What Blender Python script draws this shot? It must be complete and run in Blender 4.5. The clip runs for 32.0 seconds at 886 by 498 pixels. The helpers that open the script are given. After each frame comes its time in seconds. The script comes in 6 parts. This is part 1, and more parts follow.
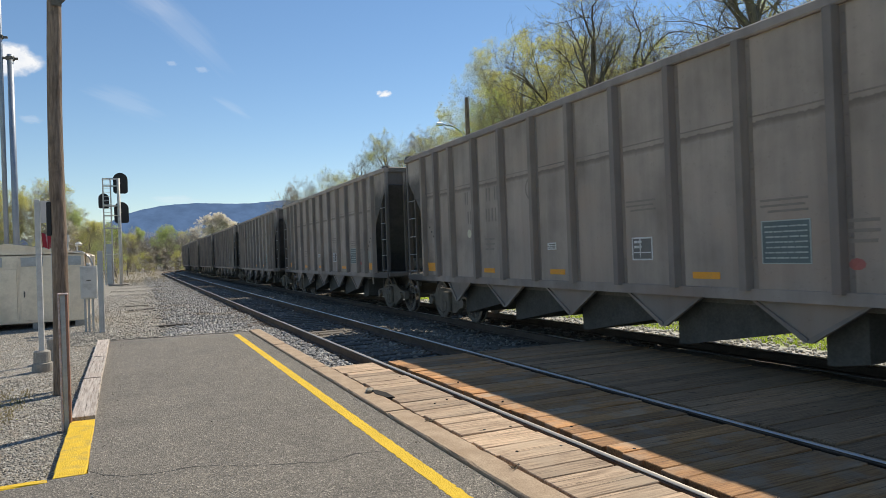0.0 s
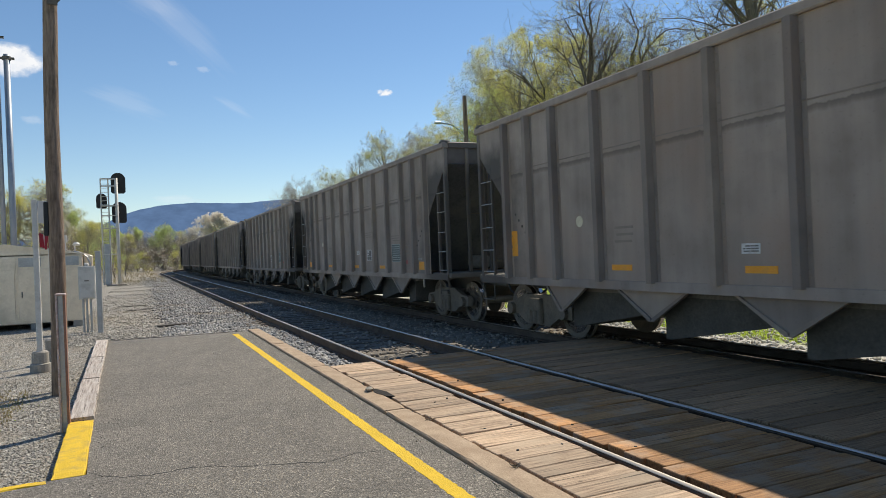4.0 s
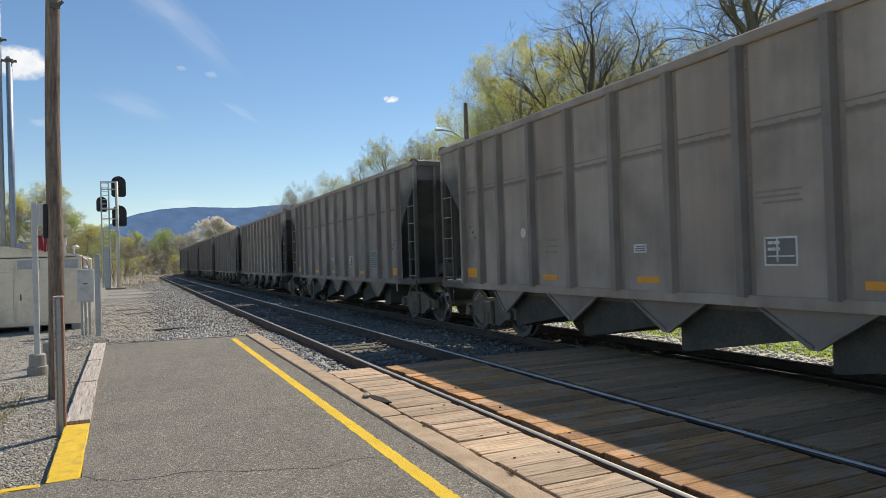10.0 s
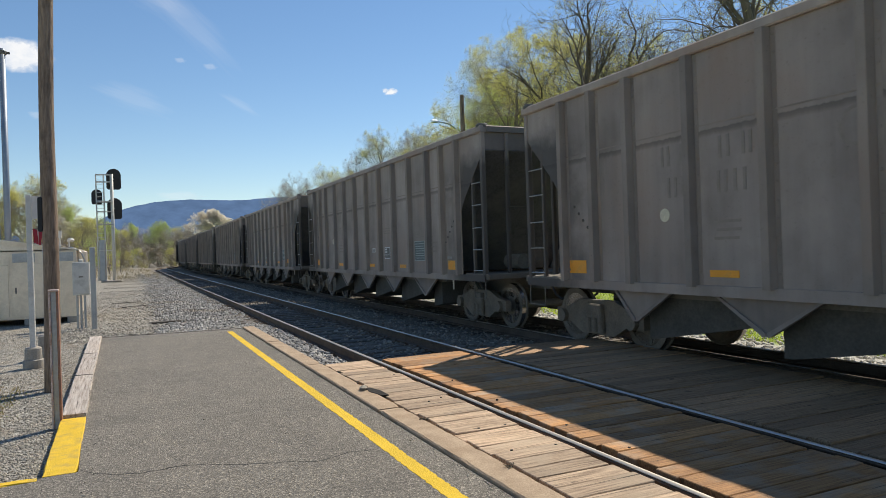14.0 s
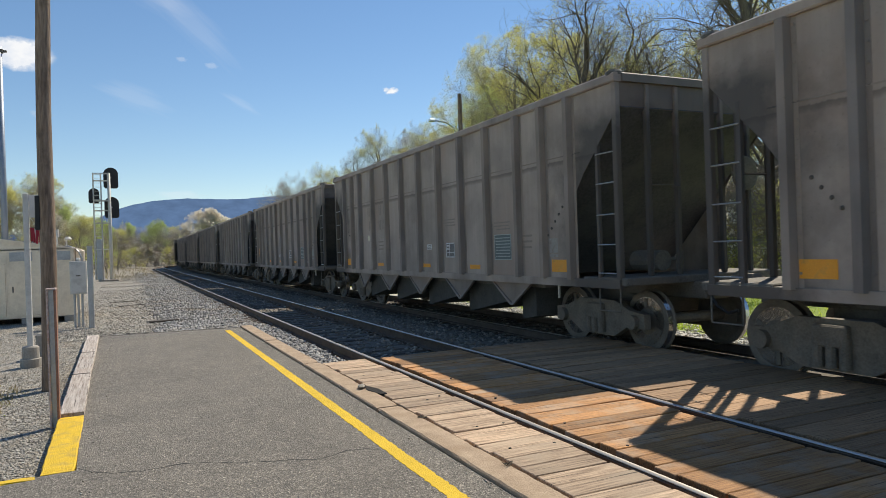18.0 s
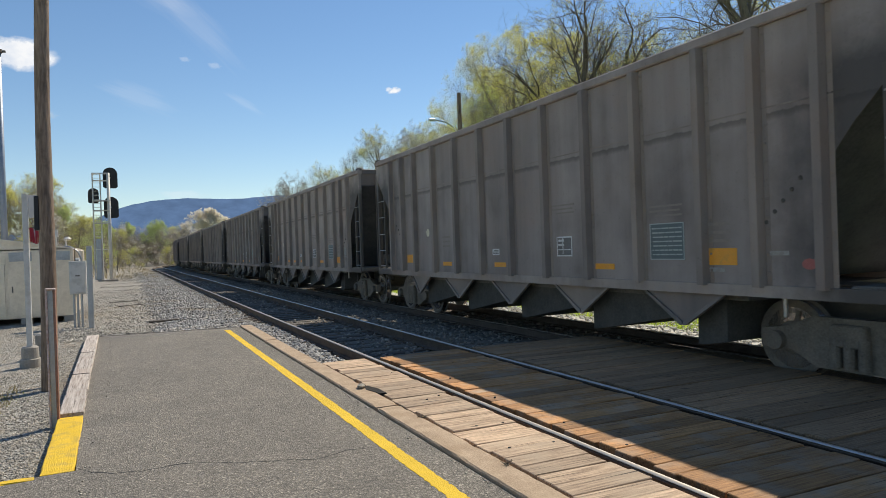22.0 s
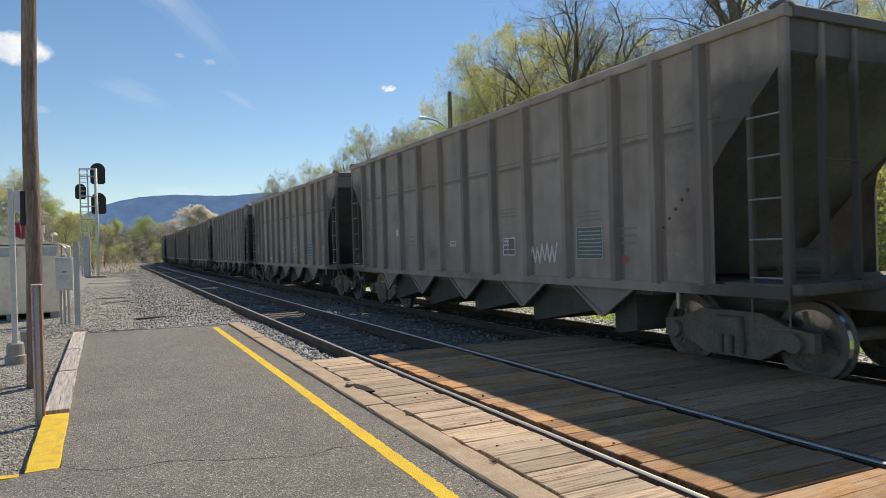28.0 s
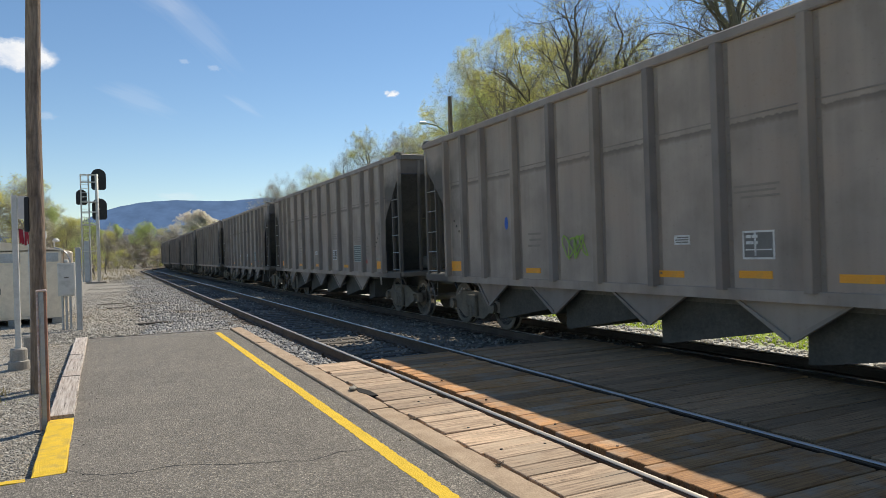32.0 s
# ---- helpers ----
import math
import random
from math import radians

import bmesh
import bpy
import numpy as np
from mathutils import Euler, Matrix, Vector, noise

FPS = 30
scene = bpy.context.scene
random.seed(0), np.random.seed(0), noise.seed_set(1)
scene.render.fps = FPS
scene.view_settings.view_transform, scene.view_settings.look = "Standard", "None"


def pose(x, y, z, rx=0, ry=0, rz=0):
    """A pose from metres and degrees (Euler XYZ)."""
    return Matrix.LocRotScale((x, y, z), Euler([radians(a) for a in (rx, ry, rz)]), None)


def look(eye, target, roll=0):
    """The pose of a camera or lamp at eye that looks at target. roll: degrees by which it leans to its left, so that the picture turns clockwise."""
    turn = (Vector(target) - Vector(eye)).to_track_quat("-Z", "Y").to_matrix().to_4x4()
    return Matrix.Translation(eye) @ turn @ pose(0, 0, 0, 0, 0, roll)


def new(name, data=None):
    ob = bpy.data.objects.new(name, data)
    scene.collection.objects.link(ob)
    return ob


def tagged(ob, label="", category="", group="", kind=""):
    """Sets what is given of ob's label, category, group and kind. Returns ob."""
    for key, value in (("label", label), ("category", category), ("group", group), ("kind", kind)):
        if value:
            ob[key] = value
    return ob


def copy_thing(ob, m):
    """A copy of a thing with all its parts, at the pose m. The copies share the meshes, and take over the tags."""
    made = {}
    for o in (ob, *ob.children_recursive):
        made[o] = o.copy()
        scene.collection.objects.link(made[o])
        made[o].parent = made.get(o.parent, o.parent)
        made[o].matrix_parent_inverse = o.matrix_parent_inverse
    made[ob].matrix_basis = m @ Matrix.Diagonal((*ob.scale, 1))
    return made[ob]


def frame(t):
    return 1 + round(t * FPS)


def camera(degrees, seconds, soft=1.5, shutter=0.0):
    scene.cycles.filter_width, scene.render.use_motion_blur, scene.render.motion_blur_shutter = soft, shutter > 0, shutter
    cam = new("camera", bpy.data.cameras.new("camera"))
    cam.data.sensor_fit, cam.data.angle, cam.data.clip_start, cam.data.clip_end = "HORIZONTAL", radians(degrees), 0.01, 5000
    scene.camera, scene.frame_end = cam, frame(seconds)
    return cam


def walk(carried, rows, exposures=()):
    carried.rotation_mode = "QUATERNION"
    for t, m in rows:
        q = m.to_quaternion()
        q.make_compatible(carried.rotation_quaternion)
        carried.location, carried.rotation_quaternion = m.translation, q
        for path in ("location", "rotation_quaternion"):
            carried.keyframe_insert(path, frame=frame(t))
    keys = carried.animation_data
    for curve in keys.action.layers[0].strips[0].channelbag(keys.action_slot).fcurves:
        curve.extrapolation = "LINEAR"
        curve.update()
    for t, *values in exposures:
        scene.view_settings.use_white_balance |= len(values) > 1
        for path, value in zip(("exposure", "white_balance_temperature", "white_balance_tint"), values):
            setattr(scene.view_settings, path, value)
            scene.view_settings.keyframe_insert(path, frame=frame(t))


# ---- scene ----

# ---------------------------------------------------------------- camera
cam = camera(65.69, 32.0, soft=0.8, shutter=0.04)
PATH = [
    (0, (-0.004, -0.03, 1.559), (0.81, 1.797, 1.567), -2.1),
    (0.5, (-0.004, -0.012, 1.557), (0.809, 1.815, 1.564), -2.1),
    (1, (-0.001, -0.01, 1.556), (0.815, 1.816, 1.563), -2.2),
    (1.5, (-0.007, -0.01, 1.559), (0.811, 1.815, 1.566), -2.2),
    (2, (-0.004, -0.006, 1.551), (0.814, 1.819, 1.558), -2.3),
    (2.5, (-0.007, -0.013, 1.557), (0.812, 1.812, 1.561), -2.2),
    (3, (-0.006, -0.012, 1.556), (0.811, 1.813, 1.559), -2.3),
    (3.5, (-0.001, -0.002, 1.556), (0.818, 1.823, 1.559), -2.4),
    (5.5, (-0.002, 0.0, 1.558), (0.808, 1.828, 1.563), -2.2),
    (6, (0.002, 0.003, 1.554), (0.812, 1.832, 1.557), -2.1),
    (6.5, (-0.002, -0.01, 1.56), (0.807, 1.819, 1.561), -2.2),
    (7, (-0.002, -0.003, 1.561), (0.807, 1.827, 1.565), -2.2),
    (7.5, (0.0, 0.002, 1.561), (0.811, 1.83, 1.575), -2.1),
    (8, (0.004, -0.009, 1.562), (0.815, 1.819, 1.581), -2.0),
    (8.5, (0.006, -0.021, 1.561), (0.817, 1.807, 1.581), -2.2),
    (9, (0.003, -0.019, 1.561), (0.816, 1.809, 1.582), -2.1),
    (9.5, (0.003, -0.016, 1.561), (0.816, 1.811, 1.582), -1.8),
    (10, (0.008, -0.004, 1.553), (0.827, 1.82, 1.576), -1.8),
    (10.5, (0.007, -0.01, 1.555), (0.83, 1.813, 1.578), -1.8),
    (11, (-0.002, 0.0, 1.559), (0.825, 1.821, 1.58), -1.5),
    (11.5, (0.002, -0.001, 1.556), (0.83, 1.819, 1.572), -1.7),
    (12, (0.005, -0.002, 1.553), (0.834, 1.818, 1.566), -1.7),
    (12.5, (0.0, -0.004, 1.556), (0.828, 1.817, 1.563), -1.7),
    (13, (0.0, 0.0, 1.555), (0.83, 1.82, 1.559), -1.7),
    (13.5, (0.004, -0.006, 1.555), (0.832, 1.815, 1.556), -1.7),
    (14, (0.01, 0.008, 1.558), (0.838, 1.828, 1.558), -1.9),
    (14.5, (0.0, -0.014, 1.555), (0.828, 1.807, 1.556), -2.0),
    (16.5, (0.004, -0.002, 1.554), (0.838, 1.816, 1.55), -2.1),
    (17, (0.002, -0.001, 1.555), (0.836, 1.817, 1.551), -2.0),
    (17.5, (-0.002, -0.012, 1.558), (0.825, 1.809, 1.553), -2.2),
    (18, (0.004, 0.011, 1.552), (0.838, 1.828, 1.549), -1.9),
    (18.5, (0.002, 0.014, 1.552), (0.837, 1.832, 1.548), -1.7),
    (19, (0.005, 0.006, 1.557), (0.84, 1.823, 1.554), -1.8),
    (19.5, (0.012, 0.005, 1.551), (0.848, 1.822, 1.547), -1.9),
    (20, (0.002, 0.007, 1.554), (0.838, 1.824, 1.548), -1.6),
    (20.5, (0.002, 0.004, 1.552), (0.838, 1.82, 1.545), -1.8),
    (21, (-0.001, 0.016, 1.552), (0.837, 1.832, 1.545), -1.7),
    (21.5, (0.003, 0.006, 1.556), (0.837, 1.824, 1.549), -1.9),
    (22, (0.008, 0.008, 1.554), (0.843, 1.825, 1.549), -2.0),
    (22.5, (0.009, 0.004, 1.552), (0.845, 1.821, 1.547), -1.9),
    (23, (0.01, 0.009, 1.554), (0.85, 1.824, 1.55), -1.8),
    (23.5, (0.011, 0.01, 1.554), (0.856, 1.823, 1.552), -1.9),
    (24, (0.008, 0.005, 1.553), (0.858, 1.815, 1.553), -1.9),
    (24.5, (0.003, 0.005, 1.553), (0.854, 1.815, 1.552), -1.7),
    (25, (0.006, 0.005, 1.551), (0.86, 1.814, 1.547), -1.7),
    (25.5, (0.006, -0.002, 1.55), (0.862, 1.805, 1.544), -1.7),
    (27.5, (0.008, 0.006, 1.551), (0.868, 1.811, 1.541), -1.7),
    (28, (0.008, 0.004, 1.551), (0.87, 1.808, 1.541), -1.6),
    (28.5, (0.008, -0.005, 1.556), (0.87, 1.8, 1.548), -1.6),
    (29, (0.018, 0.002, 1.553), (0.885, 1.804, 1.545), -1.7),
    (29.5, (0.013, -0.001, 1.556), (0.883, 1.8, 1.549), -1.8),
    (30, (0.015, 0.009, 1.55), (0.89, 1.808, 1.544), -1.7),
    (30.5, (0.008, 0.012, 1.549), (0.885, 1.81, 1.541), -1.5),
    (31, (-0.004, 0.002, 1.551), (0.874, 1.799, 1.545), -1.3),
    (31.5, (-0.008, -0.001, 1.554), (0.866, 1.798, 1.546), -1.3),
    (32, (-0.029, -0.016, 1.552), (0.833, 1.789, 1.555), -1.8),
]
walk(cam, [(t, look(eye, target, roll)) for t, eye, target, roll in PATH], exposures=[(0, 0.0), (32, 0.0)])

# ---------------------------------------------------------------- light
SUN_TO = Vector((2.85, 1.95, 3.97)).normalized()
SUN_EL = math.asin(SUN_TO.z)
SUN_AZ = math.atan2(SUN_TO.x, SUN_TO.y)
world = bpy.data.worlds.new("world")
scene.world = world
world.use_nodes = True
wn, wl = world.node_tree.nodes, world.node_tree.links
sky = wn.new("ShaderNodeTexSky")
sky.sky_type = "NISHITA"
sky.sun_disc = False
sky.sun_elevation = SUN_EL
sky.sun_rotation = SUN_AZ
sky.air_density, sky.dust_density, sky.ozone_density = 1.0, 0.0, 1.9
tone = wn.new("ShaderNodeHueSaturation")
tone.inputs["Hue"].default_value, tone.inputs["Saturation"].default_value = 0.5, 1.11
wl.new(sky.outputs[0], tone.inputs["Color"])
wl.new(tone.outputs[0], wn["Background"].inputs[0])
wn["Background"].inputs[1].default_value = 0.114
sun = new("sun", bpy.data.lights.new("sun", "SUN"))
sun.data.energy, sun.data.angle, sun.data.color = 4.9, radians(0.53), (1.0, 0.91, 0.755)
sun.matrix_world = look(SUN_TO * 60, (0, 0, 0))

# ---------------------------------------------------------------- materials
def nodes_of(name):
    m = bpy.data.materials.new(name)
    m.use_nodes = True
    nt = m.node_tree
    return m, nt, nt.nodes["Principled BSDF"]


def ramp(nt, fac, stops, kind="LINEAR"):
    r = nt.nodes.new("ShaderNodeValToRGB")
    r.color_ramp.interpolation = kind
    while len(r.color_ramp.elements) < len(stops):
        r.color_ramp.elements.new(0.5)
    for e, (p, c) in zip(r.color_ramp.elements, stops):
        e.position = p
        e.color = (*c, 1) if len(c) == 3 else c
    nt.links.new(fac, r.inputs[0])
    return r.outputs[0]


def noise_tex(nt, scale, detail=4, rough=0.6, vec=None, stretch=None):
    tc = nt.nodes.new("ShaderNodeTexCoord")
    src = vec or tc.outputs["Object"]
    if stretch:
        mp = nt.nodes.new("ShaderNodeMapping")
        mp.inputs["Scale"].default_value = stretch
        nt.links.new(src, mp.inputs[0])
        src = mp.outputs[0]
    n = nt.nodes.new("ShaderNodeTexNoise")
    n.inputs["Scale"].default_value = scale
    n.inputs["Detail"].default_value = detail
    n.inputs["Roughness"].default_value = rough
    nt.links.new(src, n.inputs["Vector"])
    return n.outputs["Fac"]


def mix(nt, fac, a, b, kind="MIX"):
    m = nt.nodes.new("ShaderNodeMix")
    m.data_type, m.blend_type = "RGBA", kind
    for sock, val in ((m.inputs[0], fac), (m.inputs[6], a), (m.inputs[7], b)):
        if isinstance(val, (int, float)):
            sock.default_value = val
        elif isinstance(val, tuple):
            sock.default_value = (*val, 1)
        else:
            nt.links.new(val, sock)
    return m.outputs[2]


def bump(nt, bsdf, height, strength=0.3, dist=0.01):
    b = nt.nodes.new("ShaderNodeBump")
    b.inputs["Strength"].default_value = strength
    b.inputs["Distance"].default_value = dist
    nt.links.new(height, b.inputs["Height"])
    nt.links.new(b.outputs[0], bsdf.inputs["Normal"])


def surface(name, dark, light, big=1.0, fine=40.0, rough=0.8, metal=0.0, stretch=None, relief=0.3, depth=0.01,
            stain=None, stain_scale=0.6, stain_at=0.55, vary=0.0, island=None):
    """A worn surface: two colours mixed by broad and fine noise, with stains, relief and a change from piece to piece."""
    m, nt, b = nodes_of(name)
    n1 = noise_tex(nt, big, 5, 0.6, stretch=stretch)
    n2 = noise_tex(nt, fine, 4, 0.65, stretch=stretch)
    both = mix(nt, 0.5, n1, n2)
    col = ramp(nt, both, [(0.33, dark), (0.67, light)])
    if stain:
        s = ramp(nt, noise_tex(nt, stain_scale, 6, 0.65), [(stain_at - 0.06, (0, 0, 0)), (stain_at + 0.12, (1, 1, 1))])
        col = mix(nt, s, col, stain)
    if island:
        geo = nt.nodes.new("ShaderNodeNewGeometry")
        col = mix(nt, 1.0, col, ramp(nt, geo.outputs["Random Per Island"], island), "MULTIPLY")
    if vary:
        oi = nt.nodes.new("ShaderNodeObjectInfo")
        lo, hi = 1 - vary, 1 + vary
        v = ramp(nt, oi.outputs["Random"], [(0, (lo, lo, lo)), (0.5, (1, 0.97, 0.94)), (1, (hi, hi * 0.98, hi * 0.95))])
        col = mix(nt, 1.0, col, v, "MULTIPLY")
    nt.links.new(col, b.inputs["Base Color"])
    b.inputs["Roughness"].default_value = rough
    b.inputs["Metallic"].default_value = metal
    if relief:
        bump(nt, b, n2, relief, depth)
    return m


def asphalt_material():
    """Worn asphalt: pale and dark chips set in grey binder, with broad dull stains."""
    m, nt, b = nodes_of("asphalt")
    chips = []
    for scale in (85, 190):
        tc = nt.nodes.new("ShaderNodeTexCoord")
        vo = nt.nodes.new("ShaderNodeTexVoronoi")
        vo.inputs["Scale"].default_value = scale
        nt.links.new(tc.outputs["Object"], vo.inputs["Vector"])
        sep = nt.nodes.new("ShaderNodeSeparateColor")
        nt.links.new(vo.outputs["Color"], sep.inputs[0])
        chips.append((sep.outputs[0], vo.outputs["Distance"]))
    big = ramp(nt, chips[0][0], [(0.0, (0.045, 0.041, 0.035)), (0.45, (0.128, 0.117, 0.101)), (0.78, (0.232, 0.213, 0.183)), (0.93, (0.33, 0.305, 0.262)), (1.0, (0.60, 0.55, 0.47))])
    small = ramp(nt, chips[1][0], [(0.0, (0.06, 0.056, 0.050)), (0.6, (0.165, 0.154, 0.137)), (0.9, (0.29, 0.272, 0.243)), (1.0, (0.50, 0.47, 0.42))])
    col = mix(nt, 0.5, big, small)
    grain = mix(nt, 0.5, noise_tex(nt, 60, 3, 0.8), noise_tex(nt, 150, 2, 0.7))
    col = mix(nt, ramp(nt, grain, [(0.36, (0.75, 0.75, 0.75)), (0.46, (0, 0, 0))]), col, (0.05, 0.047, 0.042))
    broad = mix(nt, 0.5, noise_tex(nt, 0.55, 6, 0.65), noise_tex(nt, 2.6, 5, 0.7))
    col = mix(nt, 1.0, col, ramp(nt, broad, [(0.32, (0.84, 0.82, 0.79)), (0.5, (1.08, 1.05, 1.0)), (0.68, (1.30, 1.26, 1.18))]), "MULTIPLY")
    spots = ramp(nt, noise_tex(nt, 5, 3, 0.5), [(0.69, (0, 0, 0)), (0.75, (0.5, 0.5, 0.5))])
    col = mix(nt, spots, col, (0.10, 0.096, 0.088))
    nt.links.new(col, b.inputs["Base Color"])
    b.inputs["Roughness"].default_value = 0.88
    bump(nt, b, mix(nt, 0.5, chips[0][1], grain), 1.0, 0.010)
    return m


def wood_material(name, dark, light, stain, rough=0.8, vary=0.32, grain=(1.2, 22, 22), pits=0.4, splits=0.85):
    """Sawn timber with its grain along the local x axis."""
    m, nt, b = nodes_of(name)
    tc = nt.nodes.new("ShaderNodeTexCoord")
    oi = nt.nodes.new("ShaderNodeObjectInfo")
    add = nt.nodes.new("ShaderNodeVectorMath")
    mul = nt.nodes.new("ShaderNodeMath")
    mul.operation, mul.inputs[1].default_value = "MULTIPLY", 37.0
    nt.links.new(oi.outputs["Random"], mul.inputs[0])
    nt.links.new(tc.outputs["Object"], add.inputs[0])
    nt.links.new(mul.outputs[0], add.inputs[1])
    g = noise_tex(nt, 3.0, 6, 0.65, add.outputs[0], grain)
    w = noise_tex(nt, 2.2, 4, 0.6, add.outputs[0])
    k = noise_tex(nt, 9.0, 2, 0.5, add.outputs[0], (0.6, 1, 1))
    col = ramp(nt, g, [(0.30, dark), (0.62, light)])
    col = mix(nt, ramp(nt, w, [(0.48, (0, 0, 0)), (0.72, (1, 1, 1))]), col, stain)
    col = mix(nt, ramp(nt, k, [(0.70, (0, 0, 0)), (0.76, (0.7, 0.7, 0.7))]), col, tuple(c * 0.45 for c in dark))
    knot = noise_tex(nt, 70, 3, 0.7, add.outputs[0])
    col = mix(nt, ramp(nt, knot, [(0.58, (0, 0, 0)), (0.72, (pits * 0.8,) * 3)]), col, tuple(c * 0.4 for c in dark))
    col = mix(nt, ramp(nt, knot, [(0.28, (pits * 0.5,) * 3), (0.42, (0, 0, 0))]), col, tuple(min(0.75, c * 1.35) for c in light))
    split = noise_tex(nt, 1.6, 3, 0.5, add.outputs[0], (0.45, 26, 26))
    col = mix(nt, ramp(nt, split, [(0.655, (0, 0, 0)), (0.69, (splits,) * 3)]), col, tuple(c * 0.25 for c in dark))
    v = ramp(nt, oi.outputs["Random"], [(0, (1 - vary,) * 3), (0.45, (1, 1, 1)), (1, (1 + vary, 1 + vary * 0.9, 1 + vary * 0.8))])
    col = mix(nt, 1.0, col, v, "MULTIPLY")
    nt.links.new(col, b.inputs["Base Color"])
    b.inputs["Roughness"].default_value = rough
    bump(nt, b, mix(nt, 0.5, g, knot), 0.6, 0.008)
    return m


def car_paint(name, seam=False, darken=1.0):
    """Faded grey-brown hopper paint with rust, vertical streaks and coal dust, different from car to car."""
    m, nt, b = nodes_of(name)
    oi = nt.nodes.new("ShaderNodeObjectInfo")
    tc = nt.nodes.new("ShaderNodeTexCoord")
    mul = nt.nodes.new("ShaderNodeMath")
    mul.operation, mul.inputs[1].default_value = "MULTIPLY", 91.0
    nt.links.new(oi.outputs["Random"], mul.inputs[0])
    add = nt.nodes.new("ShaderNodeVectorMath")
    nt.links.new(tc.outputs["Object"], add.inputs[0])
    nt.links.new(mul.outputs[0], add.inputs[1])
    pos = add.outputs[0]
    streak = mix(nt, 0.6, noise_tex(nt, 2.0, 5, 0.6, pos, (1, 1.3, 0.10)), noise_tex(nt, 1.1, 4, 0.55, pos))
    blotch = noise_tex(nt, 0.55, 5, 0.6, pos)
    fine = noise_tex(nt, 26, 4, 0.7, pos)
    col = ramp(nt, streak, [(0.30, (0.230, 0.194, 0.168)), (0.50, (0.368, 0.315, 0.275)), (0.70, (0.498, 0.432, 0.378))])
    col = mix(nt, ramp(nt, blotch, [(0.52, (0, 0, 0)), (0.75, (0.75, 0.75, 0.75))]), col, (0.30, 0.205, 0.150))
    col = mix(nt, ramp(nt, fine, [(0.60, (0, 0, 0)), (0.78, (0.45, 0.45, 0.45))]), col, (0.10, 0.082, 0.070))
    if seam:
        sep = nt.nodes.new("ShaderNodeSeparateXYZ")
        nt.links.new(tc.outputs["Object"], sep.inputs[0])
        # coal dust washed down from the lap seam, ragged at its lower edge
        drip = noise_tex(nt, 16.0, 3, 0.6, pos, (1, 1, 0.05))
        low = nt.nodes.new("ShaderNodeMath")
        low.operation, low.inputs[1].default_value, low.inputs[2].default_value = "MULTIPLY_ADD", 0.06, 0.07
        nt.links.new(drip, low.inputs[0])
        up = nt.nodes.new("ShaderNodeMath")
        up.operation = "ADD"
        nt.links.new(sep.outputs[2], up.inputs[0])
        nt.links.new(low.outputs[0], up.inputs[1])
        band = ramp(nt, map_range(nt, up.outputs[0], 2.86, 3.06), [(0.22, (0, 0, 0)), (0.45, (0.42, 0.42, 0.42)), (0.62, (0.55, 0.55, 0.55)), (0.70, (0, 0, 0))])
        col = mix(nt, band, col, (0.06, 0.049, 0.040))
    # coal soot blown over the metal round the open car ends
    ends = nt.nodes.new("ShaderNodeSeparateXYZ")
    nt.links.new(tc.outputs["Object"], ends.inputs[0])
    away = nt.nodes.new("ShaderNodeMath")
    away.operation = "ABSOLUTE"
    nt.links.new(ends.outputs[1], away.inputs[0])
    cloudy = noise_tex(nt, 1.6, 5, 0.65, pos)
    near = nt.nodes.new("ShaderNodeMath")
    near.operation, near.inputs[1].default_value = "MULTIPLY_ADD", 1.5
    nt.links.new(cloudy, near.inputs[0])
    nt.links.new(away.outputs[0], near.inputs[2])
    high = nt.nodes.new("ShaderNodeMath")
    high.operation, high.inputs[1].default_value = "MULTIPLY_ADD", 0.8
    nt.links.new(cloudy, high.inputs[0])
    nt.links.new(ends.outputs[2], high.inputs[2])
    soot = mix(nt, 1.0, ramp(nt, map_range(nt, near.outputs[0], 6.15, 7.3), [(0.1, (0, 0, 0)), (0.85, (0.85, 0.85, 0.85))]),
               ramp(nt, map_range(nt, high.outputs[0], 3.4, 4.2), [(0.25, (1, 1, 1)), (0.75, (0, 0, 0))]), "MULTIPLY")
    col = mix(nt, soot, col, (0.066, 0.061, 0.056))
    v = ramp(nt, oi.outputs["Random"], [(0, (0.86, 0.86, 0.88)), (0.5, (1, 0.98, 0.96)), (1, (1.14, 1.10, 1.04))])
    col = mix(nt, 1.0, col, v, "MULTIPLY")
    # a value below 1 darkens the whole paint evenly
    if darken < 1:
        col = mix(nt, 1.0, col, (darken, darken, darken), "MULTIPLY")
    nt.links.new(col, b.inputs["Base Color"])
    b.inputs["Roughness"].default_value = 0.72
    bump(nt, b, fine, 0.25, 0.004)
    return m


def map_range(nt, val, a, b):
    n = nt.nodes.new("ShaderNodeMapRange")
    n.inputs["From Min"].default_value, n.inputs["From Max"].default_value = a, b
    nt.links.new(val, n.inputs["Value"])
    return n.outputs[0]


def leaf_material(name, dark, light):
    m, nt, b = nodes_of(name)
    geo = nt.nodes.new("ShaderNodeNewGeometry")
    col = ramp(nt, geo.outputs["Random Per Island"], [(0, dark), (1, light)])
    nt.links.new(col, b.inputs["Base Color"])
    b.inputs["Roughness"].default_value = 0.6
    tr = nt.nodes.new("ShaderNodeBsdfTranslucent")
    nt.links.new(col, tr.inputs[0])
    mx = nt.nodes.new("ShaderNodeMixShader")
    mx.inputs[0].default_value = 0.65
    nt.links.new(b.outputs[0], mx.inputs[1])
    nt.links.new(tr.outputs[0], mx.inputs[2])
    nt.links.new(mx.outputs[0], nt.nodes["Material Output"].inputs[0])
    return m


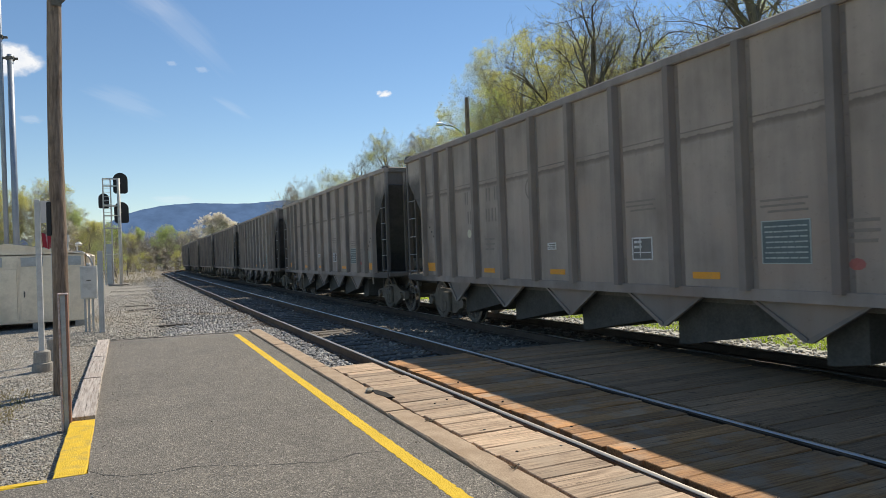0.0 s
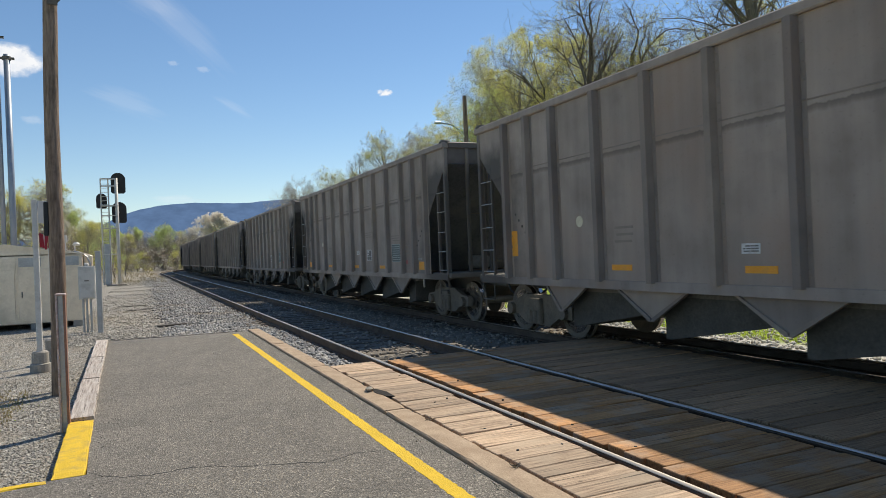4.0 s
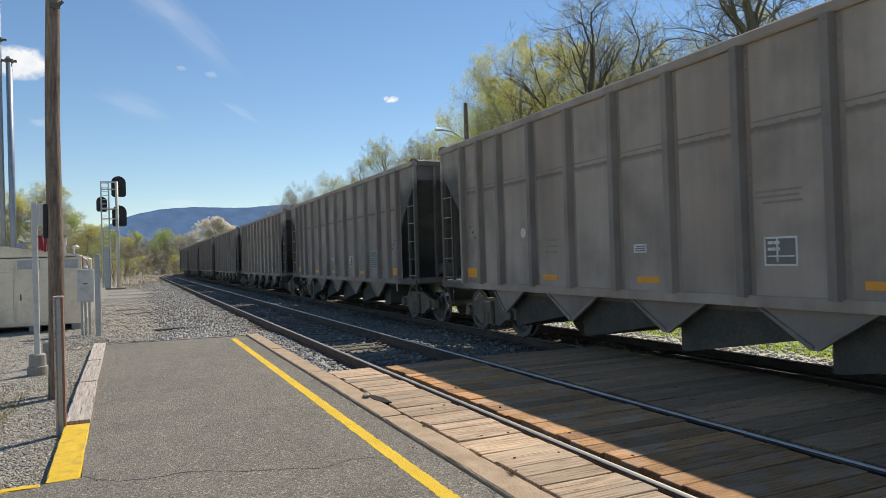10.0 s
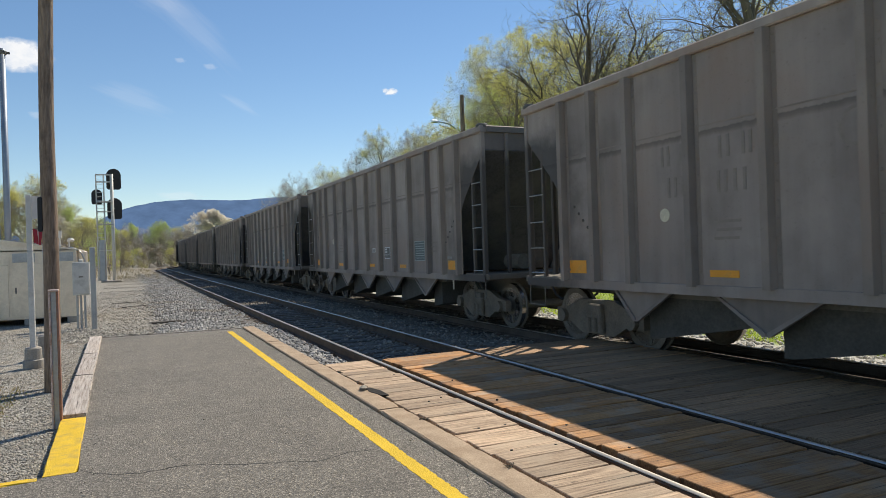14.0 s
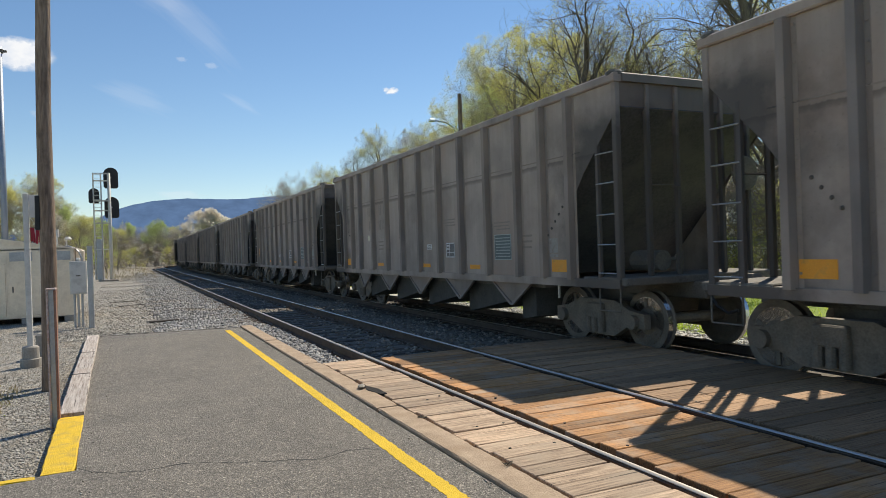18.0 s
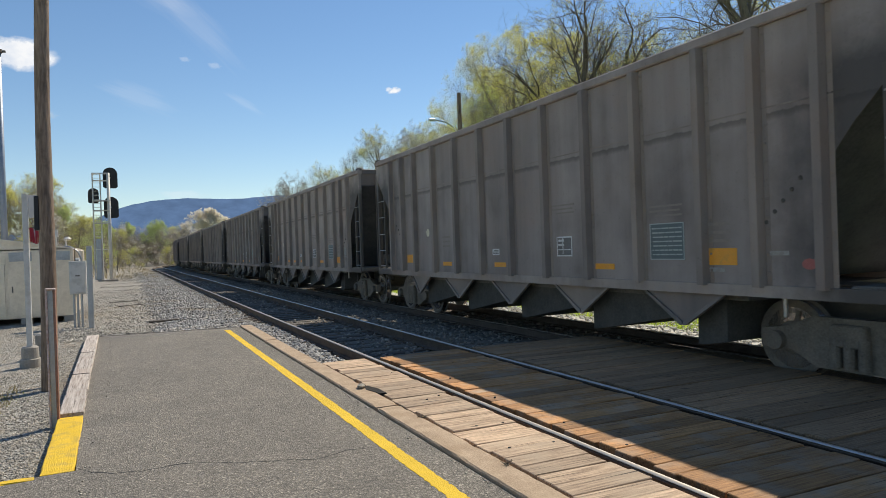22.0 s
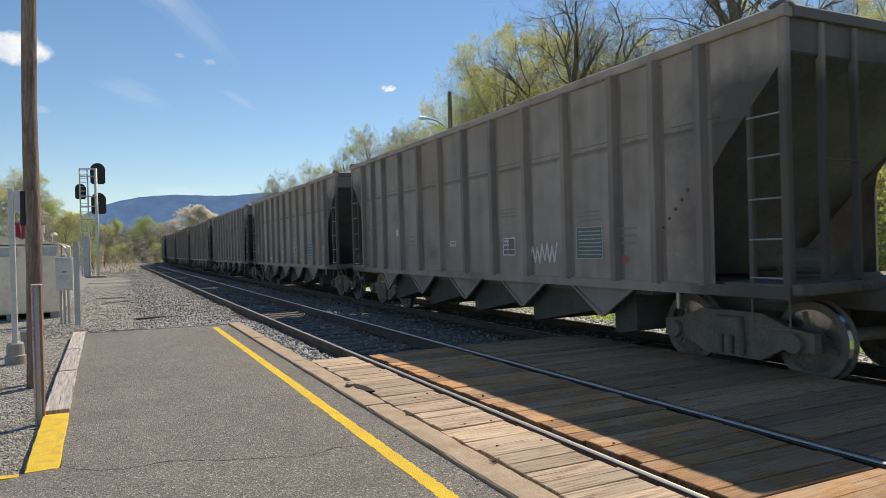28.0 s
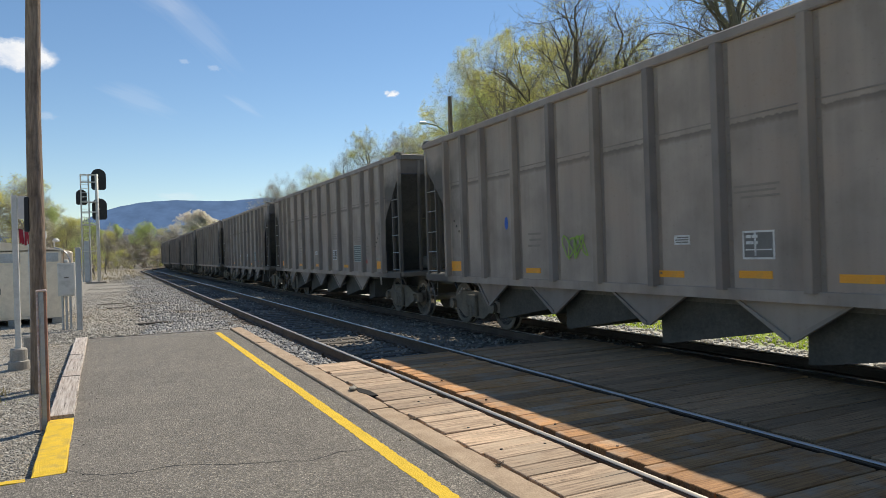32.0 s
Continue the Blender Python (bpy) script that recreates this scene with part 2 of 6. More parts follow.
def ground_material():
    """Grey gravel beside the track, sooty ballast in it, pale stone and grass beyond it."""
    m, nt, b = nodes_of("ground")
    tc = nt.nodes.new("ShaderNodeTexCoord")
    sep = nt.nodes.new("ShaderNodeSeparateXYZ")
    nt.links.new(tc.outputs["Object"], sep.inputs[0])
    wob = noise_tex(nt, 0.5, 5, 0.65)
    x = nt.nodes.new("ShaderNodeMath")
    x.operation, x.inputs[1].default_value = "MULTIPLY_ADD", 2.2
    nt.links.new(wob, x.inputs[0])
    nt.links.new(sep.outputs[0], x.inputs[2])
    fine = noise_tex(nt, 24, 4, 0.8)
    mid = noise_tex(nt, 5, 5, 0.7)
    gravel = ramp(nt, fine, [(0.36, (0.070, 0.065, 0.055)), (0.5, (0.26, 0.24, 0.205)), (0.64, (0.55, 0.52, 0.455))])
    gravel = mix(nt, ramp(nt, mid, [(0.5, (0, 0, 0)), (0.7, (0.6, 0.6, 0.6))]), gravel, (0.26, 0.19, 0.115))
    soot = ramp(nt, fine, [(0.3, (0.085, 0.074, 0.058)), (0.55, (0.215, 0.188, 0.150)), (0.75, (0.40, 0.355, 0.29))])
    pale = ramp(nt, fine, [(0.3, (0.30, 0.285, 0.25)), (0.7, (0.62, 0.595, 0.535))])
    grass = ramp(nt, mix(nt, 0.5, mid, fine), [(0.35, (0.15, 0.21, 0.025)), (0.6, (0.28, 0.36, 0.05)), (0.75, (0.42, 0.42, 0.13))])
    dry = ramp(nt, mix(nt, 0.5, mid, fine), [(0.35, (0.12, 0.10, 0.055)), (0.65, (0.27, 0.235, 0.14))])
    s = map_range(nt, x.outputs[0], -40, 40)

    def step(at, width=0.4):
        a, c = (at - width + 41.1) / 80.0, (at + width + 41.1) / 80.0
        return ramp(nt, s, [(a, (0, 0, 0)), (c, (1, 1, 1))])
    col = mix(nt, step(-26.0, 3.0), grass, gravel)
    col = mix(nt, step(2.3, 0.35), col, soot)
    col = mix(nt, step(9.5, 0.3), col, pale)
    col = mix(nt, step(10.9, 0.35), col, grass)
    far = ramp(nt, map_range(nt, sep.outputs[1], 0, 200), [(0.52, (0, 0, 0)), (0.64, (1, 1, 1))])
    lit = nt.nodes.new("ShaderNodeMath")
    lit.operation = "MULTIPLY"
    nt.links.new(far, lit.inputs[0])
    nt.links.new(ramp(nt, s, [(0.50, (1, 1, 1)), (0.525, (0, 0, 0))]), lit.inputs[1])
    col = mix(nt, lit.outputs[0], col, dry)
    nt.links.new(col, b.inputs["Base Color"])
    b.inputs["Roughness"].default_value = 0.95
    bump(nt, b, fine, 0.7, 0.02)
    return m


ASPHALT = asphalt_material()
GROUND = ground_material()
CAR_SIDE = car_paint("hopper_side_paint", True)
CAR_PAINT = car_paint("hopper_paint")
# Darker paint copy: grime on the end sheets, shade painted onto the end chords.
CAR_END = car_paint("grimed_shaded_end_paint", False, 0.52)
# Hopper paint copied darker, putting shade on posts, seams and bays into its colour.
CAR_POST = car_paint("shade_darkened_post_paint", False, 0.78)
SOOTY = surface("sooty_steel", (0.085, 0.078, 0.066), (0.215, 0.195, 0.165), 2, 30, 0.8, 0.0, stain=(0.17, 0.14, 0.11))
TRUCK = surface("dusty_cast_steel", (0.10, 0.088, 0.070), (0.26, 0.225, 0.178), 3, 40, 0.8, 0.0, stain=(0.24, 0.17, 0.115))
WHEEL = surface("wheel_steel", (0.10, 0.088, 0.072), (0.24, 0.205, 0.165), 4, 40, 0.6, 0.1)
TREAD = surface("polished_tread", (0.45, 0.45, 0.46), (0.62, 0.62, 0.63), 4, 60, 0.22, 1.0, relief=0)
COAL = surface("coal", (0.008, 0.008, 0.009), (0.04, 0.04, 0.042), 3, 18, 0.45, 0.0, relief=1.0, depth=0.06)
RUNG = surface("worn_rung_steel", (0.34, 0.33, 0.31), (0.58, 0.57, 0.55), 6, 60, 0.35, 0.7)
YELLOW_TAPE = surface("yellow_reflector", (0.80, 0.33, 0.02), (0.96, 0.42, 0.035), 5, 60, 0.4, stain=(0.58, 0.31, 0.07), stain_scale=5, stain_at=0.60)
BOLT = surface("sooty_bolt", (0.07, 0.062, 0.052), (0.14, 0.124, 0.104), 8, 60, 0.8)
# Near-black colour puts the shade of the open car ends into this steel.
END_BLACK = surface("shade_dark_end_steel", (0.044, 0.045, 0.054), (0.108, 0.109, 0.124), 1.5, 24, 0.75, 0.0, stain=(0.115, 0.113, 0.122), stain_scale=1.1)
PALE_MARK = surface("worn_pale_paint", (0.30, 0.285, 0.255), (0.44, 0.42, 0.38), 6, 50, 0.7, stain=(0.27, 0.235, 0.20), stain_scale=9)
WHITE_MARK = surface("white_stencil_paint", (0.66, 0.66, 0.64), (0.82, 0.82, 0.80), 6, 50, 0.6, stain=(0.5, 0.49, 0.47), stain_scale=6)
PANEL_GREY = surface("stencil_panel_grey", (0.15, 0.145, 0.135), (0.21, 0.20, 0.185), 4, 60, 0.6)
NOTICE_TEAL = surface("faded_teal_panel", (0.115, 0.150, 0.150), (0.155, 0.195, 0.195), 4, 60, 0.6)
# Shade behind the V plates is put into the doors' near-black colour.
DOOR_DARK = surface("shade_black_door_steel", (0.05, 0.047, 0.040), (0.115, 0.108, 0.092), 3, 30, 0.85)
SPOT_PAINT = surface("cream_spot_paint", (0.60, 0.55, 0.40), (0.82, 0.77, 0.58), 6, 50, 0.6)
TEAL_MARK = surface("pale_stencil", (0.40, 0.44, 0.41), (0.50, 0.54, 0.50), 6, 60, 0.6)
DARK_MARK = surface("faded_black_lettering", (0.245, 0.208, 0.176), (0.325, 0.278, 0.237), 6, 60, 0.7)
BLUE_MARK = surface("blue_spray_paint", (0.02, 0.09, 0.42), (0.04, 0.14, 0.55), 6, 40, 0.5)
RED_MARK = surface("faded_red_spray_paint", (0.40, 0.13, 0.11), (0.47, 0.17, 0.145), 6, 40, 0.7)
GREEN_MARK = surface("green_spray_paint", (0.25, 0.42, 0.05), (0.4, 0.55, 0.1), 6, 40, 0.5)
RAIL_SIDE = surface("rusty_rail_side", (0.06, 0.043, 0.031), (0.18, 0.128, 0.09), 3, 60, 0.8, 0.2)
RAIL_TOP = surface("polished_rail_head", (0.52, 0.475, 0.415), (0.70, 0.655, 0.59), 1, 40, 0.33, 0.85, stretch=(8, 0.3, 8), relief=0.05)
RAIL_DULL = surface("dull_rail_head", (0.40, 0.355, 0.30), (0.56, 0.51, 0.44), 1, 40, 0.5, 0.5, stretch=(8, 0.3, 8), relief=0.05)
TIE_WOOD = wood_material("creosoted_tie", (0.045, 0.037, 0.030), (0.15, 0.128, 0.102), (0.105, 0.09, 0.074))
PLANK_WOOD = wood_material("crossing_plank", (0.15, 0.090, 0.052), (0.60, 0.440, 0.295), (0.45, 0.345, 0.24), vary=0.28, grain=(1.0, 15, 15))
PLANK_DIRTY = wood_material("dirty_crossing_plank", (0.15, 0.082, 0.040), (0.47, 0.29, 0.155), (0.34, 0.215, 0.12))
PLANK_RUST = wood_material("rust_stained_plank", (0.20, 0.088, 0.030), (0.56, 0.285, 0.105), (0.43, 0.32, 0.22), vary=0.36)
KERB_WOOD = surface("platform_edge_timber", (0.29, 0.205, 0.130), (0.55, 0.415, 0.285), 5, 60, 0.9, relief=1.0, depth=0.006, stain=(0.36, 0.25, 0.155), stain_scale=2.2, stain_at=0.58)
GREY_WOOD = wood_material("weathered_grey_timber", (0.20, 0.15, 0.12), (0.60, 0.54, 0.48), (0.47, 0.38, 0.32), vary=0.1, grain=(0.7, 16, 16), pits=0.7)
POLE_WOOD = surface("utility_pole_wood", (0.115, 0.078, 0.054), (0.40, 0.295, 0.215), 3, 12, 0.85, stretch=(3, 3, 0.35), relief=0.8, depth=0.02, stain=(0.05, 0.033, 0.024), stain_scale=1.2, stain_at=0.60)
YELLOW_PAINT = surface("yellow_traffic_paint", (0.60, 0.385, 0.006), (0.88, 0.575, 0.014), 2, 90, 0.75, stain=(0.25, 0.18, 0.07), stain_scale=38, stain_at=0.68, relief=0.7)
YELLOW_WOOD = surface("yellow_painted_timber", (0.64, 0.41, 0.010), (0.90, 0.59, 0.016), 3, 55, 0.7, stretch=(0.5, 3, 3), stain=(0.54, 0.35, 0.06), stain_scale=6.5, stain_at=0.56, relief=0.7)
ALUMINIUM = surface("dull_aluminium", (0.70, 0.60, 0.475), (0.86, 0.755, 0.61), 1.2, 20, 0.40, 0.4, relief=0.05, stain=(0.62, 0.53, 0.42), stain_scale=1.4)
BRIGHT_METAL = surface("bright_lamp_metal", (0.80, 0.80, 0.80), (0.90, 0.90, 0.90), 3, 30, 0.30, 1.0, relief=0)
GALVANISED = surface("galvanised_steel", (0.33, 0.34, 0.35), (0.52, 0.53, 0.54), 4, 30, 0.45, 0.55, relief=0.05)
BLUE_STEEL = surface("blue_grey_pole_steel", (0.23, 0.27, 0.33), (0.34, 0.385, 0.45), 3, 30, 0.5, 0.4, relief=0.05)
RUSTY = surface("rusty_brown_steel", (0.22, 0.105, 0.07), (0.42, 0.23, 0.165), 4, 30, 0.8, 0.2, stain=(0.3, 0.22, 0.18), stain_scale=3)
PINK_STEEL = surface("faded_pinkish_paint", (0.42, 0.29, 0.25), (0.74, 0.62, 0.57), 5, 40, 0.7, stain=(0.30, 0.15, 0.10), stain_scale=4, stain_at=0.57)
WHITE_PAINT = surface("weathered_white_paint", (0.56, 0.545, 0.51), (0.74, 0.72, 0.675), 3, 40, 0.55, stain=(0.46, 0.44, 0.40), stain_scale=3)
CONCRETE = surface("weathered_concrete", (0.26, 0.235, 0.20), (0.45, 0.42, 0.37), 3, 40, 0.9, stain=(0.25, 0.2, 0.15))
BLACK_PAINT = surface("flat_black_paint", (0.012, 0.012, 0.013), (0.03, 0.03, 0.032), 3, 40, 0.6)
RED_CLOTH = surface("red_cloth", (0.35, 0.03, 0.05), (0.5, 0.06, 0.08), 5, 60, 0.85)
HOLE_BLACK = surface("black_hole_patch", (0.006, 0.005, 0.004), (0.02, 0.016, 0.013), 4, 40, 0.95)
DARK_GAP = surface("tar_crack", (0.02, 0.019, 0.018), (0.045, 0.043, 0.04), 4, 40, 0.9)
STONE = surface("ballast_stone", (0.25, 0.236, 0.208), (0.49, 0.466, 0.415), 2, 30, 0.9, stain=(0.33, 0.28, 0.205), stain_scale=0.6, stain_at=0.58,
                island=[(0, (0.40, 0.385, 0.36)), (0.3, (0.72, 0.70, 0.67)), (0.7, (1.05, 1.01, 0.94)), (0.92, (1.25, 1.22, 1.17)), (1, (1.75, 1.73, 1.68))])
STONE_PALE = surface("pale_shoulder_stone", (0.42, 0.40, 0.35), (0.70, 0.67, 0.60), 2, 30, 0.9, island=[(0, (0.7, 0.68, 0.64)), (0.6, (1, 1, 1)), (1, (1.2, 1.2, 1.2))])
STONE_GREY = surface("grey_ballast_stone", (0.29, 0.285, 0.272), (0.52, 0.512, 0.49), 2, 30, 0.9, stain=(0.34, 0.285, 0.205), stain_scale=0.5, stain_at=0.58,
                     island=[(0, (0.25, 0.25, 0.25)), (0.3, (0.66, 0.66, 0.66)), (0.7, (1.04, 1.02, 0.99)), (0.92, (1.18, 1.16, 1.13)), (1, (1.4, 1.4, 1.37))])
STONE_DARK = surface("sooty_ballast_stone", (0.15, 0.132, 0.105), (0.42, 0.375, 0.31), 2, 30, 0.85, stain=(0.22, 0.165, 0.11), stain_scale=0.8,
                     island=[(0, (0.6, 0.6, 0.6)), (0.6, (1, 1, 1)), (1, (1.35, 1.33, 1.3))])
TWIG = surface("pale_grey_brown_twig", (0.20, 0.165, 0.125), (0.42, 0.36, 0.285), 2, 12, 0.9, stretch=(1, 1, 0.3))
BARK = surface("grey_bark", (0.085, 0.070, 0.054), (0.25, 0.21, 0.165), 2, 12, 0.9, stretch=(1, 1, 0.3), relief=0.6, depth=0.02)
LEAF_YELLOW = leaf_material("spring_leaf_yellow_green", (0.50, 0.50, 0.13), (0.84, 0.79, 0.30))
LEAF_GREEN = leaf_material("spring_leaf_green", (0.42, 0.54, 0.16), (0.70, 0.77, 0.32))
LEAF_PALE = leaf_material("pale_blossom", (0.68, 0.62, 0.52), (0.92, 0.87, 0.78))
GRASS = leaf_material("grass_blade", (0.26, 0.36, 0.03), (0.50, 0.58, 0.09))
DRY_GRASS = leaf_material("dry_weed", (0.20, 0.165, 0.085), (0.36, 0.30, 0.17))
DRY_STALK = surface("dry_stalk", (0.20, 0.15, 0.09), (0.38, 0.30, 0.19), 9, 80, 0.9)

# ---------------------------------------------------------------- mesh helpers
class Shape:
    """Collects boxes, tubes and prisms into one mesh."""

    def __init__(self):
        self.v, self.f, self.slot, self.cur = [], [], [], 0

    def add(self, verts, faces):
        n = len(self.v)
        self.v += [tuple(p) for p in verts]
        self.f += [tuple(n + i for i in f) for f in faces]
        self.slot += [self.cur] * len(faces)
        return self

    def box(self, x0, x1, y0, y1, z0, z1, m=None):
        vs = [Vector(p) for p in ((x0, y0, z0), (x1, y0, z0), (x1, y1, z0), (x0, y1, z0), (x0, y0, z1), (x1, y0, z1), (x1, y1, z1), (x0, y1, z1))]
        if m:
            vs = [m @ p for p in vs]
        return self.add(vs, [(3, 2, 1, 0), (4, 5, 6, 7), (0, 1, 5, 4), (1, 2, 6, 5), (2, 3, 7, 6), (3, 0, 4, 7)])

    def slab(self, x0, x1, y0, y1, z0, z1, c=0.01, m=None):
        """A box whose upper and lower edges and corners are chamfered by c."""
        vs = []
        for z, e in ((z0, c), (z0 + c, 0), (z1 - c, 0), (z1, c)):
            a, b, p, q = x0 + e, x1 - e, y0 + e, y1 - e
            vs += [(a + c, p, z), (b - c, p, z), (b, p + c, z), (b, q - c, z), (b - c, q, z), (a + c, q, z), (a, q - c, z), (a, p + c, z)]
        if m:
            vs = [m @ Vector(p) for p in vs]
        fs = [tuple(range(7, -1, -1)), tuple(range(24, 32))]
        for r in range(3):
            for i in range(8):
                j = (i + 1) % 8
                fs.append((r * 8 + i, r * 8 + j, r * 8 + 8 + j, r * 8 + 8 + i))
        return self.add(vs, fs)

    def tube(self, a, b, r0, r1=None, n=10, caps=True):
        a, b = Vector(a), Vector(b)
        r1 = r0 if r1 is None else r1
        q = (b - a).to_track_quat("Z", "Y")
        vs = []
        for p, r in ((a, r0), (b, r1)):
            vs += [p + q @ Vector((r * math.cos(2 * math.pi * i / n), r * math.sin(2 * math.pi * i / n), 0)) for i in range(n)]
        fs = [(i, (i + 1) % n, n + (i + 1) % n, n + i) for i in range(n)]
        if caps:
            fs += [tuple(range(n - 1, -1, -1)), tuple(range(n, 2 * n))]
        return self.add(vs, fs)

    def line(self, pts, r, n=8):
        for a, b in zip(pts, pts[1:]):
            self.tube(a, b, r, n=n)
        return self

    def lathe(self, profile, n=24, m=None):
        """Turns (radius, height) pairs about the z axis."""
        vs = [Vector((r * math.cos(2 * math.pi * i / n), r * math.sin(2 * math.pi * i / n), z)) for r, z in profile for i in range(n)]
        if m:
            vs = [m @ p for p in vs]
        fs = []
        for k in range(len(profile) - 1):
            fs += [(k * n + i, k * n + (i + 1) % n, (k + 1) * n + (i + 1) % n, (k + 1) * n + i) for i in range(n)]
        fs += [tuple(range(n - 1, -1, -1)), tuple((len(profile) - 1) * n + i for i in range(n))]
        return self.add(vs, fs)

    def prism(self, outline, lo, hi, axis="x", m=None):
        """Pushes an outline, in the two other axes, from lo to hi along an axis."""
        n = len(outline)
        put = {"x": lambda u, v, w: (w, u, v), "y": lambda u, v, w: (u, w, v), "z": lambda u, v, w: (u, v, w)}[axis]
        vs = [Vector(put(u, v, lo)) for u, v in outline] + [Vector(put(u, v, hi)) for u, v in outline]
        if m:
            vs = [m @ p for p in vs]
        fs = [tuple(range(n - 1, -1, -1)), tuple(range(n, 2 * n))] + [(i, (i + 1) % n, n + (i + 1) % n, n + i) for i in range(n)]
        return self.add(vs, fs)

    def mesh(self, name, *mats, smooth=False):
        me = bpy.data.meshes.new(name)
        me.from_pydata(self.v, [], self.f)
        for mat in mats:
            me.materials.append(mat)
        me.polygons.foreach_set("material_index", self.slot)
        bm = bmesh.new()
        bm.from_mesh(me)
        bmesh.ops.recalc_face_normals(bm, faces=bm.faces)
        bm.to_mesh(me)
        bm.free()
        if smooth:
            me.polygons.foreach_set("use_smooth", [True] * len(me.polygons))
        return me


def part(name, shape, material, parent, label="", at=None, smooth=False):
    """One mesh object under a thing or a part."""
    data = shape.mesh(name, *(material if isinstance(material, tuple) else (material,)), smooth=smooth) if isinstance(shape, Shape) else shape
    ob = new(name, data)
    ob.parent = parent
    if at is not None:
        ob.matrix_basis = at
    return tagged(ob, label)


def thing(name, label, category, m=None, group="", kind=""):
    ob = new(name)
    ob.empty_display_size = 0.2
    if m is not None:
        ob.matrix_basis = m
    return tagged(ob, label, category, group, kind)


def solid(name, shape, material, label, category="", kind="", group="", m=None, smooth=False):
    ob = new(name, shape.mesh(name, *(material if isinstance(material, tuple) else (material,)), smooth=smooth))
    if m is not None:
        ob.matrix_basis = m
    return tagged(ob, label, category, group, kind)


def big_mesh(name, verts, faces, *mats, smooth=False):
    """A mesh from arrays of vertices and equal-sided faces."""
    me = bpy.data.meshes.new(name)
    verts, faces = np.asarray(verts, np.float32), np.asarray(faces, np.int32)
    k = faces.shape[1]
    me.vertices.add(len(verts))
    me.vertices.foreach_set("co", verts.ravel())
    me.loops.add(faces.size)
    me.loops.foreach_set("vertex_index", faces.ravel())
    me.polygons.add(len(faces))
    me.polygons.foreach_set("loop_start", np.arange(0, faces.size, k, dtype=np.int32))
    me.polygons.foreach_set("loop_total", np.full(len(faces), k, np.int32))
    for mat in mats:
        me.materials.append(mat)
    if smooth:
        me.polygons.foreach_set("use_smooth", np.ones(len(faces), bool))
    me.update(calc_edges=True)
    me.validate()
    return me


# ---------------------------------------------------------------- the line of the track
TRACK_X = 3.915          # centre of the empty near track
TRAIN_Z = -0.11          # its rails lie a little lower
TRAIN_OFF = 4.009        # from there to the centre of the train's track
GAUGE = 0.7535           # half the distance between the rail heads
BEND_AT, BEND_R, BEND_END = 106.0, 90.0, radians(55)


def centre(s, off=0.0):
    """Place and heading on the line, s metres along the near track, off metres to its right."""
    if s <= BEND_AT:
        return TRACK_X + off, s, 0.0
    th = min((s - BEND_AT) / BEND_R, BEND_END)
    x = TRACK_X + BEND_R * (1 - math.cos(th)) + off * math.cos(th)
    y = BEND_AT + BEND_R * math.sin(th) - off * math.sin(th)
    rest = s - BEND_AT - BEND_R * BEND_END
    if rest > 0:
        x, y = x + rest * math.sin(th), y + rest * math.cos(th)
    return x, y, th


def sweep(shape, outline, off, s_values, z=0.0):
    """Draws an outline (across, up) along the line of the track."""
    n, rings = len(outline), []
    for s in s_values:
        for u, v in outline:
            x, y, _ = centre(s, off + u)
            rings.append((x, y, z + v))
    fs = []
    for k in range(len(s_values) - 1):
        fs += [(k * n + i, k * n + (i + 1) % n, (k + 1) * n + (i + 1) % n, (k + 1) * n + i) for i in range(n)]
    fs += [tuple(range(n - 1, -1, -1)), tuple((len(s_values) - 1) * n + i for i in range(n))]
    return shape.add(rings, fs)


LINE_S = [-120, 0, 60, BEND_AT] + [BEND_AT + BEND_R * BEND_END * i / 14 for i in range(1, 15)] + [600]

# ---------------------------------------------------------------- ground
def ground_height(x, y):
    bed = -0.20
    if x < 1.0:
        z = -0.11
    elif x < 2.6:
        f = (x - 1.0) / 1.6
        z = -0.11 + (bed + 0.11) * f * f * (3 - 2 * f)
    elif x < 5.4:
        z = bed
    elif x < 6.4:
        z = bed + TRAIN_Z * (x - 5.4)
    elif x < 9.4:
        z = bed + TRAIN_Z
    elif x < 11.0:
        z = bed + TRAIN_Z - 0.11 * (x - 9.4) / 1.6
    else:
        z = -0.42
    return z


def ground_bumps(x, y):
    if abs(x) > 40 or y > 120 or (-1.6 < x < 9.4 and y < 16.5):
        return 0.0
    return 0.035 * noise.noise(Vector((x * 0.35, y * 0.35, 0)))


xs = [-2500, -900, -300, -120, -60, -30] + [-16 + 0.5 * i for i in range(76)] + [26, 34, 50, 90, 200, 600, 1500, 2500]
ys = [-2500, -600, -150, -40, -12] + [-4 + 0.75 * i for i in range(60)] + [44, 50, 58, 68, 80, 95, 110, 130, 160, 200, 300, 500, 1000, 2000, 4300]
gv = []
for y in ys:
    for x in xs:
        shift = max(0.0, y - 110) * 0.6 if y < 400 else 0
        z = ground_height(x - (shift if x > 1 else 0), y)
        gv.append((x, y, z + ground_bumps(x, y)))
gf = [(j * len(xs) + i, j * len(xs) + i + 1, (j + 1) * len(xs) + i + 1, (j + 1) * len(xs) + i) for j in range(len(ys) - 1) for i in range(len(xs) - 1)]
ground = new("ground", big_mesh("ground", gv, gf, GROUND, smooth=True))
tagged(ground, "grey gravel and sooty ballast with grass beyond the line", "ground", kind="structure")

